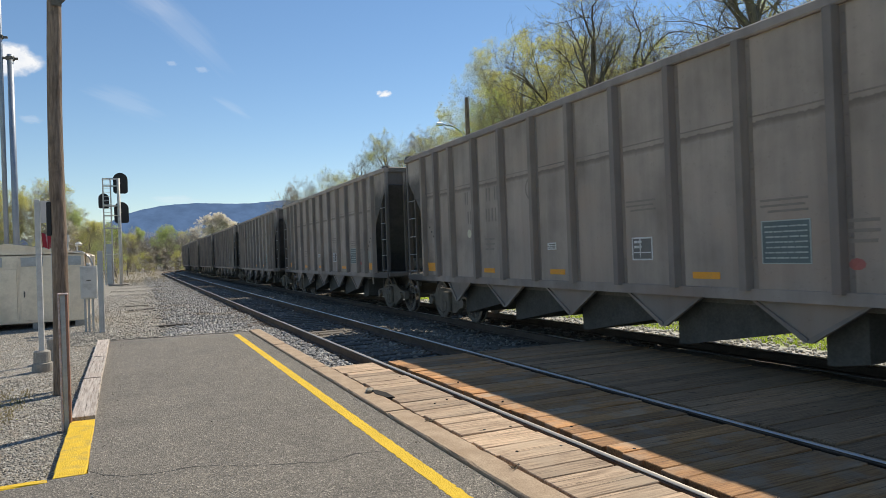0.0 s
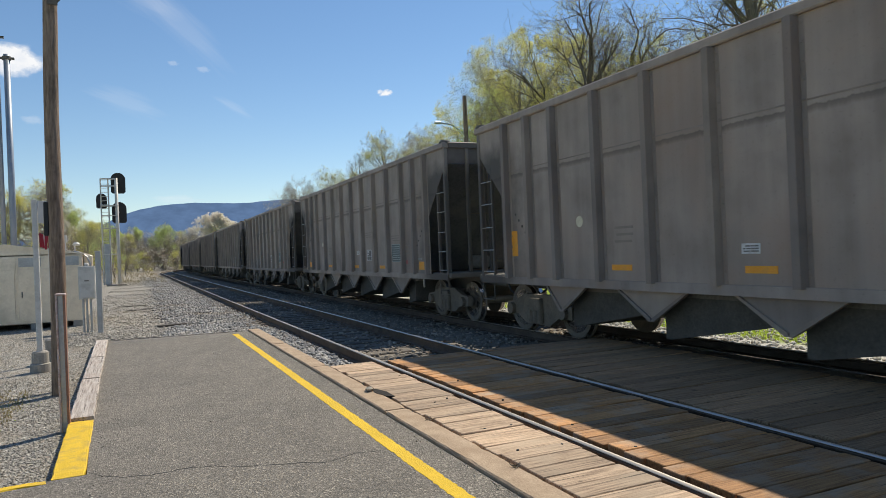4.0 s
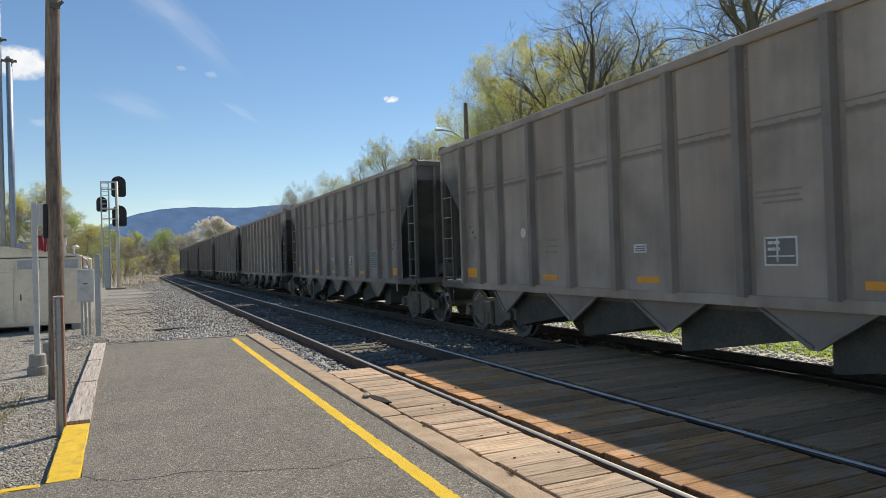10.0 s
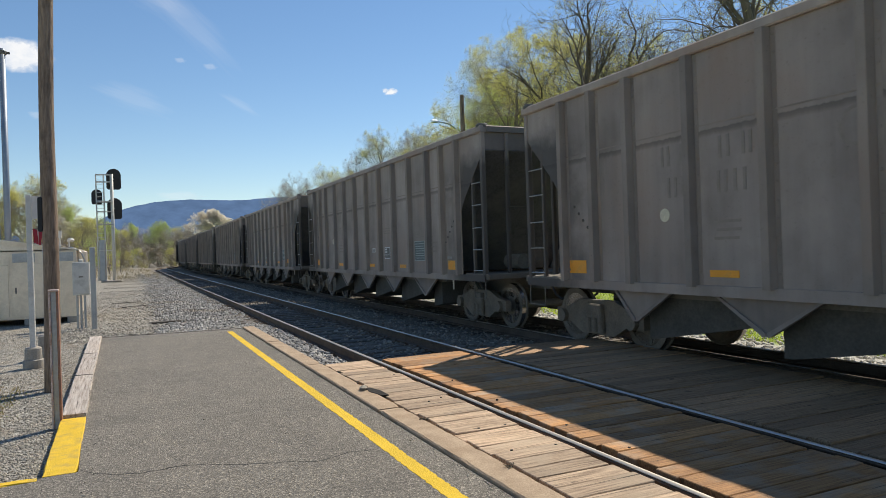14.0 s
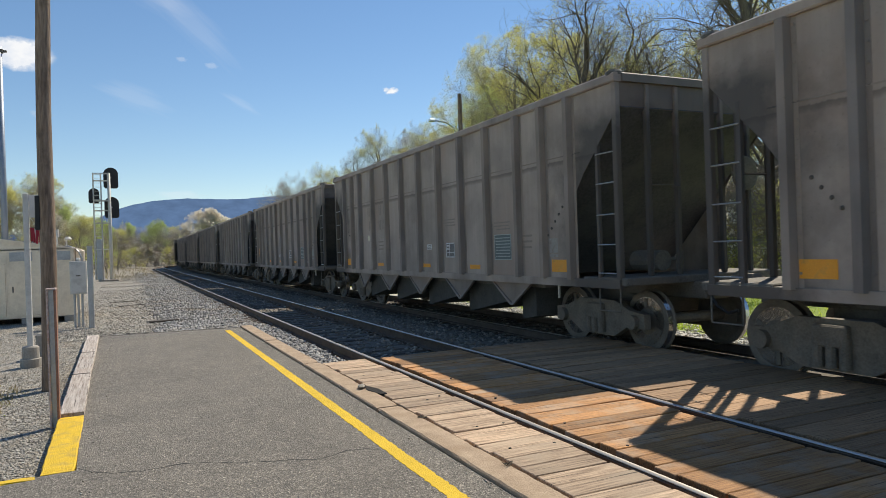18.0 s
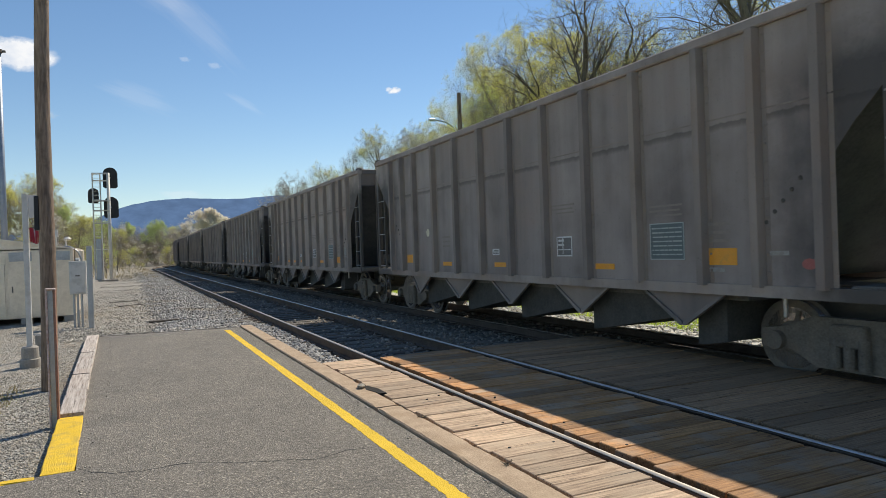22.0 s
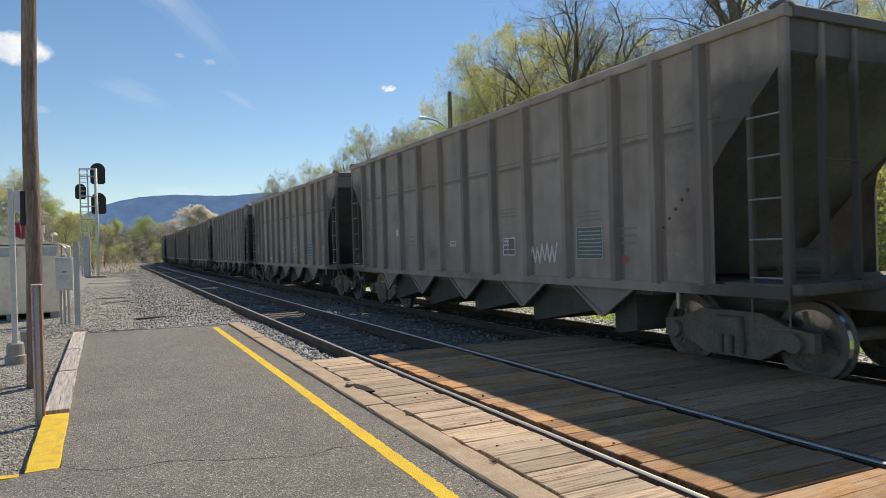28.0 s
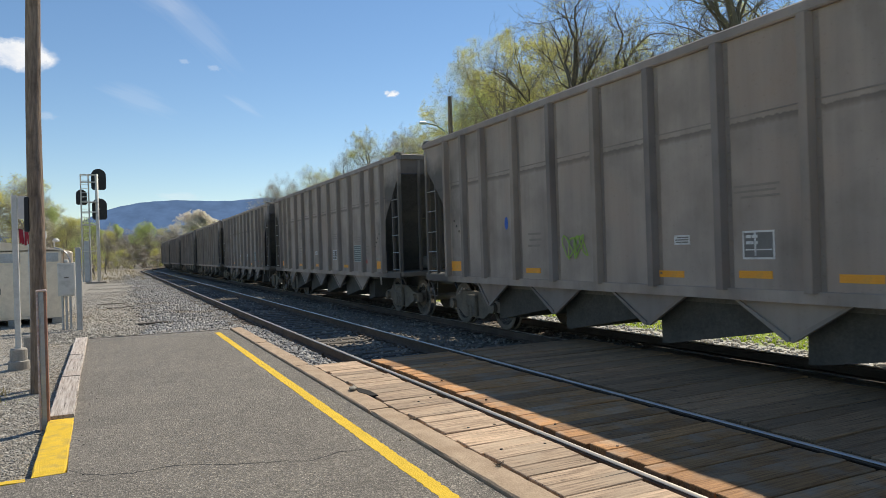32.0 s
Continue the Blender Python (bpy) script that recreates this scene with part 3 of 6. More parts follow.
# ---------------------------------------------------------------- platform
def strip(y0, y1, x0, x1, z, step=0.05, wob=0.006, thick=0.003, seed=0):
    """A painted stripe along y with slightly uneven edges."""
    sh, rng, n = Shape(), random.Random(seed), max(2, int((y1 - y0) / step))
    vs = []
    for i in range(n + 1):
        y = y0 + (y1 - y0) * i / n
        a, b = x0 + rng.uniform(-wob, wob), x1 + rng.uniform(-wob, wob)
        vs += [(a, y, z), (b, y, z), (a, y, z + thick), (b, y, z + thick)]
    fs = []
    for i in range(n):
        k = i * 4
        fs += [(k + 2, k + 3, k + 7, k + 6), (k, k + 2, k + 6, k + 4), (k + 1, k + 5, k + 7, k + 3)]
    fs += [(0, 1, 3, 2), (n * 4, n * 4 + 2, n * 4 + 3, n * 4 + 1)]
    return sh.add(vs, fs)


pf = Shape()
pf.prism([(-6.0, -14), (2.17, -14), (2.17, 15.45), (-0.57, 15.72), (-0.47, 7.9), (-0.40, 5.88), (-6.0, 5.30)], -0.22, -0.03, "z")
platform = solid("pavement", pf, ASPHALT, "worn grey asphalt station platform with fine cracks", "platform", "structure")
lip = Shape()
lip.box(-0.57, 2.17, 0, 0.03, -0.2, -0.022, pose(0, 15.73, 0, 0, 0, -5.6))
part("edge_board", lip, GREY_WOOD, platform, "thin grey board along the platform end")


def crack(points, width, seed):
    rng, sh, vs = random.Random(seed), Shape(), []
    fine = []
    for (x0, y0), (x1, y1) in zip(points, points[1:]):
        n = max(2, int(math.hypot(x1 - x0, y1 - y0) / 0.05))
        fine += [(x0 + (x1 - x0) * i / n, y0 + (y1 - y0) * i / n) for i in range(n)]
    off = 0
    for x, y in fine:
        off = off * 0.7 + rng.uniform(-0.02, 0.02)
        w = width * rng.uniform(0.4, 1.1)
        vs += [(x, y + off - w, -0.0285), (x, y + off + w, -0.0285)]
    return sh.add(vs, [(2 * i, 2 * i + 2, 2 * i + 3, 2 * i + 1) for i in range(len(fine) - 1)])


for i, (pts, w) in enumerate([([(-0.39, 5.91), (-0.29, 5.76), (-0.16, 5.65), (0.03, 5.57), (0.23, 5.6), (0.35, 5.62), (0.7, 5.44), (1.02, 5.32), (1.25, 5.18), (1.54, 5.27), (1.77, 5.22)], 0.008),
                              ([(-0.33, 9.39), (-0.04, 9.5), (0.17, 9.49)], 0.010), ([(0.67, 10.11), (1.2, 10.18), (1.57, 10.04)], 0.007)]):
    part("crack", crack(pts, w, i), DARK_GAP, platform)
stripe = solid("safety_line", strip(-14, 15.05, 1.80, 1.915, -0.0309, seed=4, wob=0.0075, step=0.03), YELLOW_PAINT,
               "worn yellow safety line painted on the asphalt", "marking", "structure")


def worn_bar(length, width, z0, z1, c, seed, wear=0.009):
    """A timber along x whose long edges are knocked and rounded unevenly."""
    rng, sh, vs = random.Random(seed), Shape(), []
    n = max(3, int(length / 0.11))
    w = width / 2
    for i in range(n + 1):
        x = length * i / n
        e = [abs(rng.gauss(0, wear)) + (rng.uniform(0.008, 0.022) if rng.random() < 0.035 else 0) for _ in range(4)]
        end = c if i in (0, n) else 0
        x += end if i == 0 else -end
        top = z1 - end - abs(rng.gauss(0, wear * 0.25))
        vs += [(x, -w, z0), (x, w, z0), (x, w - e[0] * 0.4 - end, z1 - c - e[1]), (x, w - c - e[0] - end, top), (x, -w + c + e[2] + end, top), (x, -w + e[2] * 0.4 + end, z1 - c - e[3])]
    fs = [(k * 6 + i, k * 6 + (i + 1) % 6, k * 6 + 6 + (i + 1) % 6, k * 6 + 6 + i) for k in range(n) for i in range(6)]
    fs += [tuple(range(5, -1, -1)), tuple(n * 6 + i for i in range(6))]
    return sh.add(vs, fs)


def beam(name, x0, x1, y0, y1, z0, z1, material, label, parent, c=0.010):
    """A timber along y; its mesh lies along local x for the grain."""
    return part(name, worn_bar(y1 - y0, x1 - x0, z0, z1, c, int(y0 * 10), 0.0035), material, parent, label, at=pose((x0 + x1) / 2, y0, 0, 0, 0, 90))


edge = thing("trim", "long tan timbers edging the platform beside the track", "platform edge", kind="structure")
for y0, y1 in ((-14, -3.2), (-3.19, 0.9), (0.91, 6.46), (6.474, 9.61), (9.622, 12.6), (12.62, 15.62)):
    jig = random.Random(int(y0 * 10)).uniform(-0.008, 0.008)
    beam("timber", 2.185 + jig, 2.425 + jig, y0, y1, -0.24, 0.0 + jig * 0.6, KERB_WOOD, "", edge)

side_kerb = thing("kerb", "row of weathered timbers edging the asphalt", "kerb", kind="structure")


def slanted_beam(name, a, b, width, z0, z1, material, label):
    length, ang = math.dist(a, b), math.degrees(math.atan2(b[1] - a[1], b[0] - a[0]))
    part(name, worn_bar(length, width, z0, z1, 0.006, int(a[1] * 10), 0.007), material, side_kerb, label, at=pose(a[0], a[1], 0, 0, 0, ang))


slanted_beam("painted_timber", (-0.525, 5.86), (-0.565, 7.90), 0.235, -0.2, -0.018, YELLOW_WOOD, "timber with thick worn yellow paint")
slanted_beam("timber", (-0.565, 7.93), (-0.615, 10.55), 0.235, -0.2, 0.012, GREY_WOOD, "weathered grey timber")
slanted_beam("timber", (-0.615, 10.57), (-0.645, 12.9), 0.225, -0.2, 0.018, GREY_WOOD, "weathered grey timber")
slanted_beam("timber", (-0.645, 12.92), (-0.69, 15.7), 0.225, -0.2, 0.02, GREY_WOOD, "weathered grey timber")
slanted_beam("painted_timber", (-6.0, 5.26), (-0.66, 5.83), 0.10, -0.2, -0.02, YELLOW_WOOD, "yellow painted timber edge")

# ---------------------------------------------------------------- rails
RAIL = [(-0.07, -0.17), (0.07, -0.17), (0.07, -0.155), (0.012, -0.14), (0.010, -0.045), (0.034, -0.032), (0.036, -0.020), (0.028, -0.015), (-0.028, -0.015),
        (-0.036, -0.020), (-0.034, -0.032), (-0.010, -0.045), (-0.012, -0.14), (-0.07, -0.155)]
CROWN = [(0.029 * k / 6, 0.004 - 0.013 * abs(k / 6) ** 1.7) for k in range(-6, 7)]


def railway(name, label, off, z=0.0):
    tr = thing(name, label, "track", kind="structure")
    for side in (-GAUGE, GAUGE):
        r = part("rail", sweep(Shape(), RAIL, off + side, LINE_S, z), RAIL_SIDE, tr, "rusty steel rail")
        part("rail_head", sweep(Shape(), CROWN, off + side, LINE_S, z), RAIL_DULL if off == 0.0 and side < 0 else RAIL_TOP, r, "polished running surface", smooth=True)
    return tr


near_track = railway("near_track", "empty railway track with polished rails on dark ties", 0.0)
train_track = railway("train_track", "railway track under the coal train", TRAIN_OFF, TRAIN_Z)

tie_mesh = Shape().slab(-1.3, 1.3, -0.115, 0.115, -0.36, -0.178, 0.015).mesh("tie", TIE_WOOD)
plate_mesh = Shape().slab(-0.19, 0.19, -0.09, 0.09, -0.18, -0.162, 0.004).mesh("tie_plate", RAIL_SIDE)
spike_mesh = Shape().box(-0.012, 0.012, -0.012, 0.012, -0.16, -0.135).box(-0.02, 0.02, -0.016, 0.016, -0.14, -0.125).mesh("spike", RAIL_SIDE)
rng = random.Random(5)
for tr, off, first, count in ((near_track, 0.0, 9.75, 160), (train_track, TRAIN_OFF, 9.6, 150), (near_track, 0.0, -20.3, 34), (train_track, TRAIN_OFF, -20.3, 34)):
    for i in range(count):
        s = first + i * 0.535
        x, y, th = centre(s, off)
        tie = part("tie", tie_mesh, TIE_WOOD, tr, at=pose(x + rng.uniform(-0.05, 0.05), y, (TRAIN_Z if off else 0.0) + rng.uniform(-0.012, 0.006), 0, 0, -math.degrees(th) + rng.uniform(-1, 1)))
        if i < 30 and first > 0:
            for side in (-GAUGE, GAUGE):
                part("tie_plate", plate_mesh, RAIL_SIDE, tie, at=pose(side, 0, 0))
                if off == 0.0:
                    for u in (-0.1, 0.1):
                        part("spike", spike_mesh, RAIL_SIDE, tie, at=pose(side + u, 0.05 * (1 if u > 0 else -1), 0))

# ---------------------------------------------------------------- timber crossing
crossing = thing("crossing", "timber pedestrian crossing of sawn planks between the rails", "crossing", kind="structure")


def plank_meshes(length, width, material, tag):
    out = []
    for k in range(5):
        r = random.Random(tag * 10 + k)
        sh = Shape()
        L = length
        sh.slab(-L / 2 + r.uniform(0, 0.02), L / 2 - r.uniform(0, 0.03), -width / 2 + 0.002, width / 2 - r.uniform(0.003, 0.010), -0.16, 0.0, 0.005)
        out.append(sh.mesh("plank", material))
    return out


rng = random.Random(8)
for tag, (x0, x1, width, material, top) in enumerate(((2.438, 3.085, 0.2125, PLANK_WOOD, -0.002), (3.275, 4.565, 0.2125, PLANK_RUST, -0.006), (4.775, 7.06, 0.2125, PLANK_DIRTY, -0.012))):
    meshes = plank_meshes(x1 - x0, width, material, tag)
    y = 9.49 - width / 2
    while y > -2.2:
        jx = rng.uniform(-0.020, 0.016)
        part("plank", rng.choice(meshes), material, crossing, at=pose((x0 + x1) / 2 + jx, y, top + rng.uniform(-0.006, 0.004), rng.uniform(-0.7, 0.7), rng.uniform(-0.4, 0.4), rng.uniform(-0.4, 0.4) + (180 if rng.random() < 0.5 else 0)))
        y -= width
for x, y in ((2.62, 8.2), (2.98, 8.15), (2.70, 5.3), (2.95, 5.28), (2.62, 4.6), (2.99, 4.55), (2.75, 6.5), (2.93, 6.6), (3.4, 5.0), (3.42, 4.2), (3.38, 6.2), (3.44, 7.4)):
    part("bolt_hole", Shape().tube((x, y, -0.02), (x, y, 0.0035), 0.012, n=10), DARK_GAP, crossing)
# Flat patch; the dark depth of the hole is only painted, nothing is cut.
part("rotten_hole", Shape().prism([(2.375, 7.32), (2.43, 7.04), (2.50, 7.02), (2.505, 7.30), (2.45, 7.52), (2.40, 7.50)], -0.03, 0.0035, "z"), HOLE_BLACK, crossing, "flat black patch for the rotten hole in the timber")

# ---------------------------------------------------------------- coal train
CAR_PITCH, HALF, SIDE = 16.197, 7.29, 1.551
SILL, TOP = 0.94, 3.975
WHEEL_R, TRUCK_AT = 0.457, 6.05
POSTS = (0.0, 1.135, 2.27, 3.40, 4.55, 5.36, 6.14)


def hopper_car():
    car = thing("hopper_car", "dirty grey-brown steel coal hopper car, loaded", "hopper car", group="cars of the coal train")
    e = HALF
    curve = [(1.06, SILL + 0.03), (1.06, 2.15), (1.01, 2.38), (0.82, 2.62), (0.62, 2.82), (0.43, 3.02), (0.25, 3.20), (0.10, 3.36), (0.02, 3.45), (0.0, TOP - 0.1)]
    outline = [(e - a, z) for a, z in curve] + [(-e + a, z) for a, z in reversed(curve)]
    for k in (-1, 1):
        a, b = sorted((k * SIDE - k * 0.016, k * SIDE - k * 0.006))
        part("side_sheet", Shape().prism(outline, a, b, "x"), CAR_SIDE, car)
        sh = Shape()
        sh.box(min(k * SIDE, k * (SIDE - 0.006)), max(k * SIDE, k * (SIDE - 0.006)), -e + 0.9, e - 0.9, 2.945, 2.962)
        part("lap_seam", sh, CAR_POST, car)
        # the heavy upper rail, a box section with a sloping outer lip
        rail = [(k * (SIDE - 0.09), TOP - 0.13), (k * (SIDE + 0.035), TOP - 0.13), (k * (SIDE + 0.05), TOP - 0.11), (k * (SIDE + 0.05), TOP - 0.02), (k * (SIDE + 0.03), TOP), (k * (SIDE - 0.09), TOP)]
        part("top_chord", Shape().prism(rail, -e - 0.02, e + 0.02, "y"), CAR_PAINT, car)
        sill = [(k * (SIDE - 0.12), SILL - 0.04), (k * (SIDE + 0.03), SILL - 0.06), (k * (SIDE + 0.035), SILL + 0.07), (k * (SIDE - 0.12), SILL + 0.07)]
        part("side_sill", Shape().prism(sill, -e, e, "y"), CAR_PAINT, car)
    post = Shape()
    post.prism([(-0.07, 0.0), (-0.05, -0.10), (0.05, -0.10), (0.07, 0.0)], SILL + 0.05, TOP - 0.13, "z", Matrix.Rotation(radians(-90), 4, "Z"))
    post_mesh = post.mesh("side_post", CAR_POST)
    rivet = Shape().box(-0.004, 0.0, -0.03, 0.03, SILL + 0.06, TOP - 0.14)
    for i in range(14):
        rivet.slab(-0.016, -0.002, -0.014, 0.014, 1.15 + i * 0.2, 1.178 + i * 0.2, 0.004)
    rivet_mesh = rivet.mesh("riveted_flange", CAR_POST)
    for k in (-1, 1):
        for u in POSTS:
            for y in ({u, -u}):
                p = part("side_post", post_mesh, CAR_PAINT, car, at=pose(k * (SIDE - 0.006), y, 0, 0, 0, 0 if k < 0 else 180))
                if k < 0:
                    part("riveted_flange", rivet_mesh, CAR_PAINT, p, at=pose(0, -0.105, 0))
    # rows of bolts where the sloping end sheets meet the sides
    bolt = Shape().lathe([(0.024, 0.0), (0.024, 0.008), (0.014, 0.014)], 8, Matrix.Rotation(radians(-90), 4, "Y")).mesh("bolt", BOLT)
    for k in (-1, 1):
        for i in range(3, 9):
            part("bolt", bolt, BOLT, car, at=pose(-SIDE + 0.006, k * (5.02 + 0.108 * i), 1.26 + 0.111 * i))
    for k in (-1, 1):
        y = k * e
        # rounded corner castings on the upper rail
        for i in (-1, 1):
            knob = Shape().lathe([(0.13, 0.0), (0.13, 0.045), (0.10, 0.08), (0.04, 0.09)], 12, pose(i * (SIDE - 0.07), y - k * 0.10, TOP - 0.03))
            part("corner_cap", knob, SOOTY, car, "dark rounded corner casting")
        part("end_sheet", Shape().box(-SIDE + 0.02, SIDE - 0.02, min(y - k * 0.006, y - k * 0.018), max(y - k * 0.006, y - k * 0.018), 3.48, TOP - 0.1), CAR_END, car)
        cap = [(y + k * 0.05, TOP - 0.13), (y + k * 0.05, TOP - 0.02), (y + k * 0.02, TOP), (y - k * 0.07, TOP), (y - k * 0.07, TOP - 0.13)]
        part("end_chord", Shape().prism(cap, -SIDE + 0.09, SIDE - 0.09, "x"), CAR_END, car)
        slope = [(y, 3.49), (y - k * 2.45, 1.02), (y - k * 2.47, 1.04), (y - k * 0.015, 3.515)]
        part("slope_sheet", Shape().prism(slope, -SIDE + 0.02, SIDE - 0.02, "x"), END_BLACK, car, "dark sloping end sheet")
        for x in (-1.0, -0.45, 0.45, 1.0):
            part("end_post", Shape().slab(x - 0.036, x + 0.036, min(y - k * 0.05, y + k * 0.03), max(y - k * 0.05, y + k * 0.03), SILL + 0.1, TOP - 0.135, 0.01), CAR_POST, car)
        part("end_rail", Shape().tube((-1.0, y + k * 0.045, 2.36), (-0.45, y + k * 0.045, 2.36), 0.014, n=6).tube((-0.45, y + k * 0.045, 2.36), (-0.45, y - k * 0.02, 2.36), 0.014, n=6), CAR_POST, car, "round grab rail across the car end")
        part("end_platform", Shape().slab(-SIDE, SIDE, min(y - k * 0.9, y + k * 0.12), max(y - k * 0.9, y + k * 0.12), SILL - 0.02, SILL + 0.10, 0.015)
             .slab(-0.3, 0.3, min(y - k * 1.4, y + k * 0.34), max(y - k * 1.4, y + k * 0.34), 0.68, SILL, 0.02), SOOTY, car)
        for j in (-1, 1):
            x = j * (SIDE - 0.03)
            part("corner_post", Shape().slab(x - 0.045, x + 0.045, min(y, y - k * 0.1), max(y, y - k * 0.1), SILL + 0.05, TOP - 0.1, 0.012), CAR_PAINT, car)
            lad = Shape()
            yi = y - k * 0.50
            lad.slab(x - 0.03, x + 0.03, yi - 0.03, yi + 0.03, SILL + 0.05, 3.12, 0.006)
            part("ladder_stile", lad, CAR_PAINT, car)
            rung = Shape().tube((0, -0.01, 0), (0, 0.47, 0), 0.011, n=6).mesh("rung", RUNG)
            if j < 0:
                for z in (1.10, 1.52, 1.96, 2.42, 2.86):
                    part("rung", rung, RUNG, car, at=pose(x + j * 0.03, yi, z, 0, 0, 0 if k > 0 else 180))
            step = Shape().tube((x + j * 0.03, yi, 0.55), (x + j * 0.03, yi, 1.0), 0.012, n=6).tube((x + j * 0.03, y - k * 0.03, 0.55), (x + j * 0.03, y - k * 0.03, 1.0), 0.012, n=6)
            part("stirrup_step", step.tube((x + j * 0.03, yi, 0.55), (x + j * 0.03, y - k * 0.03, 0.55), 0.012, n=6), SOOTY, car)
        cp = Shape()
        cp.slab(-0.11, 0.11, min(y + k * 0.3, y + k * 0.62), max(y + k * 0.3, y + k * 0.62), 0.78, 1.0, 0.02)
        cp.slab(-0.17, 0.17, min(y + k * 0.60, y + k * 0.87), max(y + k * 0.60, y + k * 0.87), 0.72, 1.05, 0.05)
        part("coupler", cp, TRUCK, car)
        hose = [(0.25 * k, y + k * 0.3, 0.85), (0.27 * k, y + k * 0.5, 0.6), (0.26 * k, y + k * 0.7, 0.5), (0.24 * k, y + k * 0.86, 0.55)]
        part("air_hose", Shape().line(hose, 0.022), BLACK_PAINT, car)
    bw = Shape().lathe([(0.24, 0), (0.27, 0.01), (0.27, 0.03), (0.24, 0.04)], 20, pose(0.75, -e - 0.14, 2.55, 90))
    bw.tube((0.75, -e - 0.02, 2.55), (0.75, -e - 0.18, 2.55), 0.03).tube((0.5, -e - 0.155, 2.55), (1.0, -e - 0.155, 2.55), 0.012, n=6).tube((0.75, -e - 0.155, 2.3), (0.75, -e - 0.155, 2.8), 0.012, n=6)
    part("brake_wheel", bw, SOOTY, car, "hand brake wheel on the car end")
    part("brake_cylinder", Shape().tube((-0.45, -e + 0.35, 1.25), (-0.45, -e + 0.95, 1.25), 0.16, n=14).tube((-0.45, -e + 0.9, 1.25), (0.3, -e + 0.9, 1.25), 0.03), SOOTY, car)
    # five V-shaped discharge bays along each side, with sloping doors between them
    tips = [0.22 + 2.17 * k for k in (-2, -1, 0, 1, 2)]
    for u in tips:
        for k in (-1, 1):
            x0, x1 = sorted((k * (SIDE - 0.05), k * (SIDE - 0.07)))
            w = 0.76 if u < 4 else 0.45
            vee = Shape().prism([(u - 0.76, SILL), (u + w, SILL), (u + 0.04, 0.50), (u - 0.04, 0.50)], x0, x1, "x")
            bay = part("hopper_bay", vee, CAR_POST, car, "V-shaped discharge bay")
            rim = Shape()
            for d, ww in ((-1, 0.76), (1, w)):
                q = [(u + d * ww, SILL), (u + d * (ww + 0.05), SILL), (u + d * 0.05, 0.46), (u, 0.46), (u + d * 0.02, 0.51)]
                rim.prism(q, x0 - 0.03 if k < 0 else x0, x1 if k < 0 else x1 + 0.03, "x")
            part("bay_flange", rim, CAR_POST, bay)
    for u in tips[:-1]:
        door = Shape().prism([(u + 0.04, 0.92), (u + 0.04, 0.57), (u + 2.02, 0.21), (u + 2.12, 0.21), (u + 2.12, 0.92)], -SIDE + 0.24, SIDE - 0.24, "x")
        part("bay_door", door, DOOR_DARK, car, "dark sloping discharge door")
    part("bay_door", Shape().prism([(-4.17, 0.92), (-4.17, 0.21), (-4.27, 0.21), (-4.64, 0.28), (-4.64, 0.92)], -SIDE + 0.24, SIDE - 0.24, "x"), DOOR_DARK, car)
    for k in (-1, 1):
        part("step_bracket", Shape().slab(k * (SIDE - 0.1) - 0.02, k * (SIDE - 0.1) + 0.02, -5.60, -5.56, 0.66, SILL, 0.008), RUNG, car, "pale pipe end under the sill")
    sillb = Shape()
    sillb.box(-0.28, 0.28, -6.6, 6.6, 0.56, 0.95).box(-SIDE + 0.2, SIDE - 0.2, -5.0, 5.0, 0.80, 0.94)
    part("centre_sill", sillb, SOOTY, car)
    # heaped coal just under the rim
    nx, ny, vs = 9, 41, []
    for j in range(ny):
        for i in range(nx):
            u, v = i / (nx - 1) * 2 - 1, j / (ny - 1) * 2 - 1
            z = 3.55 + 0.38 * (1 - u * u) * (1 - v ** 8) * (0.8 + 0.5 * noise.noise(Vector((u * 2, v * 9, 3)))) + 0.06 * noise.noise(Vector((u * 8, v * 40, 0)))
            vs.append((u * (SIDE - 0.1), v * (e - 0.1), z))
    part("coal_load", big_mesh("coal_load", vs, [(j * nx + i, j * nx + i + 1, (j + 1) * nx + i + 1, (j + 1) * nx + i) for j in range(ny - 1) for i in range(nx - 1)], COAL), COAL, car, "heaped black coal")
    # trucks
    ws = Shape()
    turn = Matrix.Rotation(radians(90), 4, "Y")
    for k in (-1, 1):
        prof = [(0.10, -0.07), (0.30, -0.05), (0.40, -0.066), (WHEEL_R - 0.006, -0.066), (WHEEL_R, -0.06)]
        prof2 = [(WHEEL_R, -0.06), (WHEEL_R + 0.001, 0.03), (WHEEL_R + 0.026, 0.045), (WHEEL_R + 0.026, 0.068), (0.41, 0.07), (0.30, 0.03), (0.10, 0.06)]
        m = Matrix.Translation((k * GAUGE, 0, 0)) @ Matrix.Rotation(radians(90 if k < 0 else -90), 4, "Y")
        ws.cur = 0
        ws.lathe(prof, 28, m)
        ws.cur = 1
        ws.lathe(prof2[:2], 28, m)
        ws.cur = 0
        ws.lathe(prof2[1:], 28, m)
        for a in range(3):
            ws.box(0.18, 0.34, -0.03, 0.03, -0.072, -0.045, m @ Matrix.Rotation(radians(120 * a), 4, "Z"))
    ws.tube((-1.05, 0, 0), (1.05, 0, 0), 0.085, n=14)
    ws_mesh = ws.mesh("wheelset", WHEEL, TREAD)
    frame_outline = [(-1.12, 0.36), (-0.72, 0.36), (-0.42, 0.20), (0.42, 0.20), (0.72, 0.36), (1.12, 0.36), (1.12, 0.58), (0.80, 0.62), (0.45, 0.76), (-0.45, 0.76), (-0.80, 0.62), (-1.12, 0.58)]
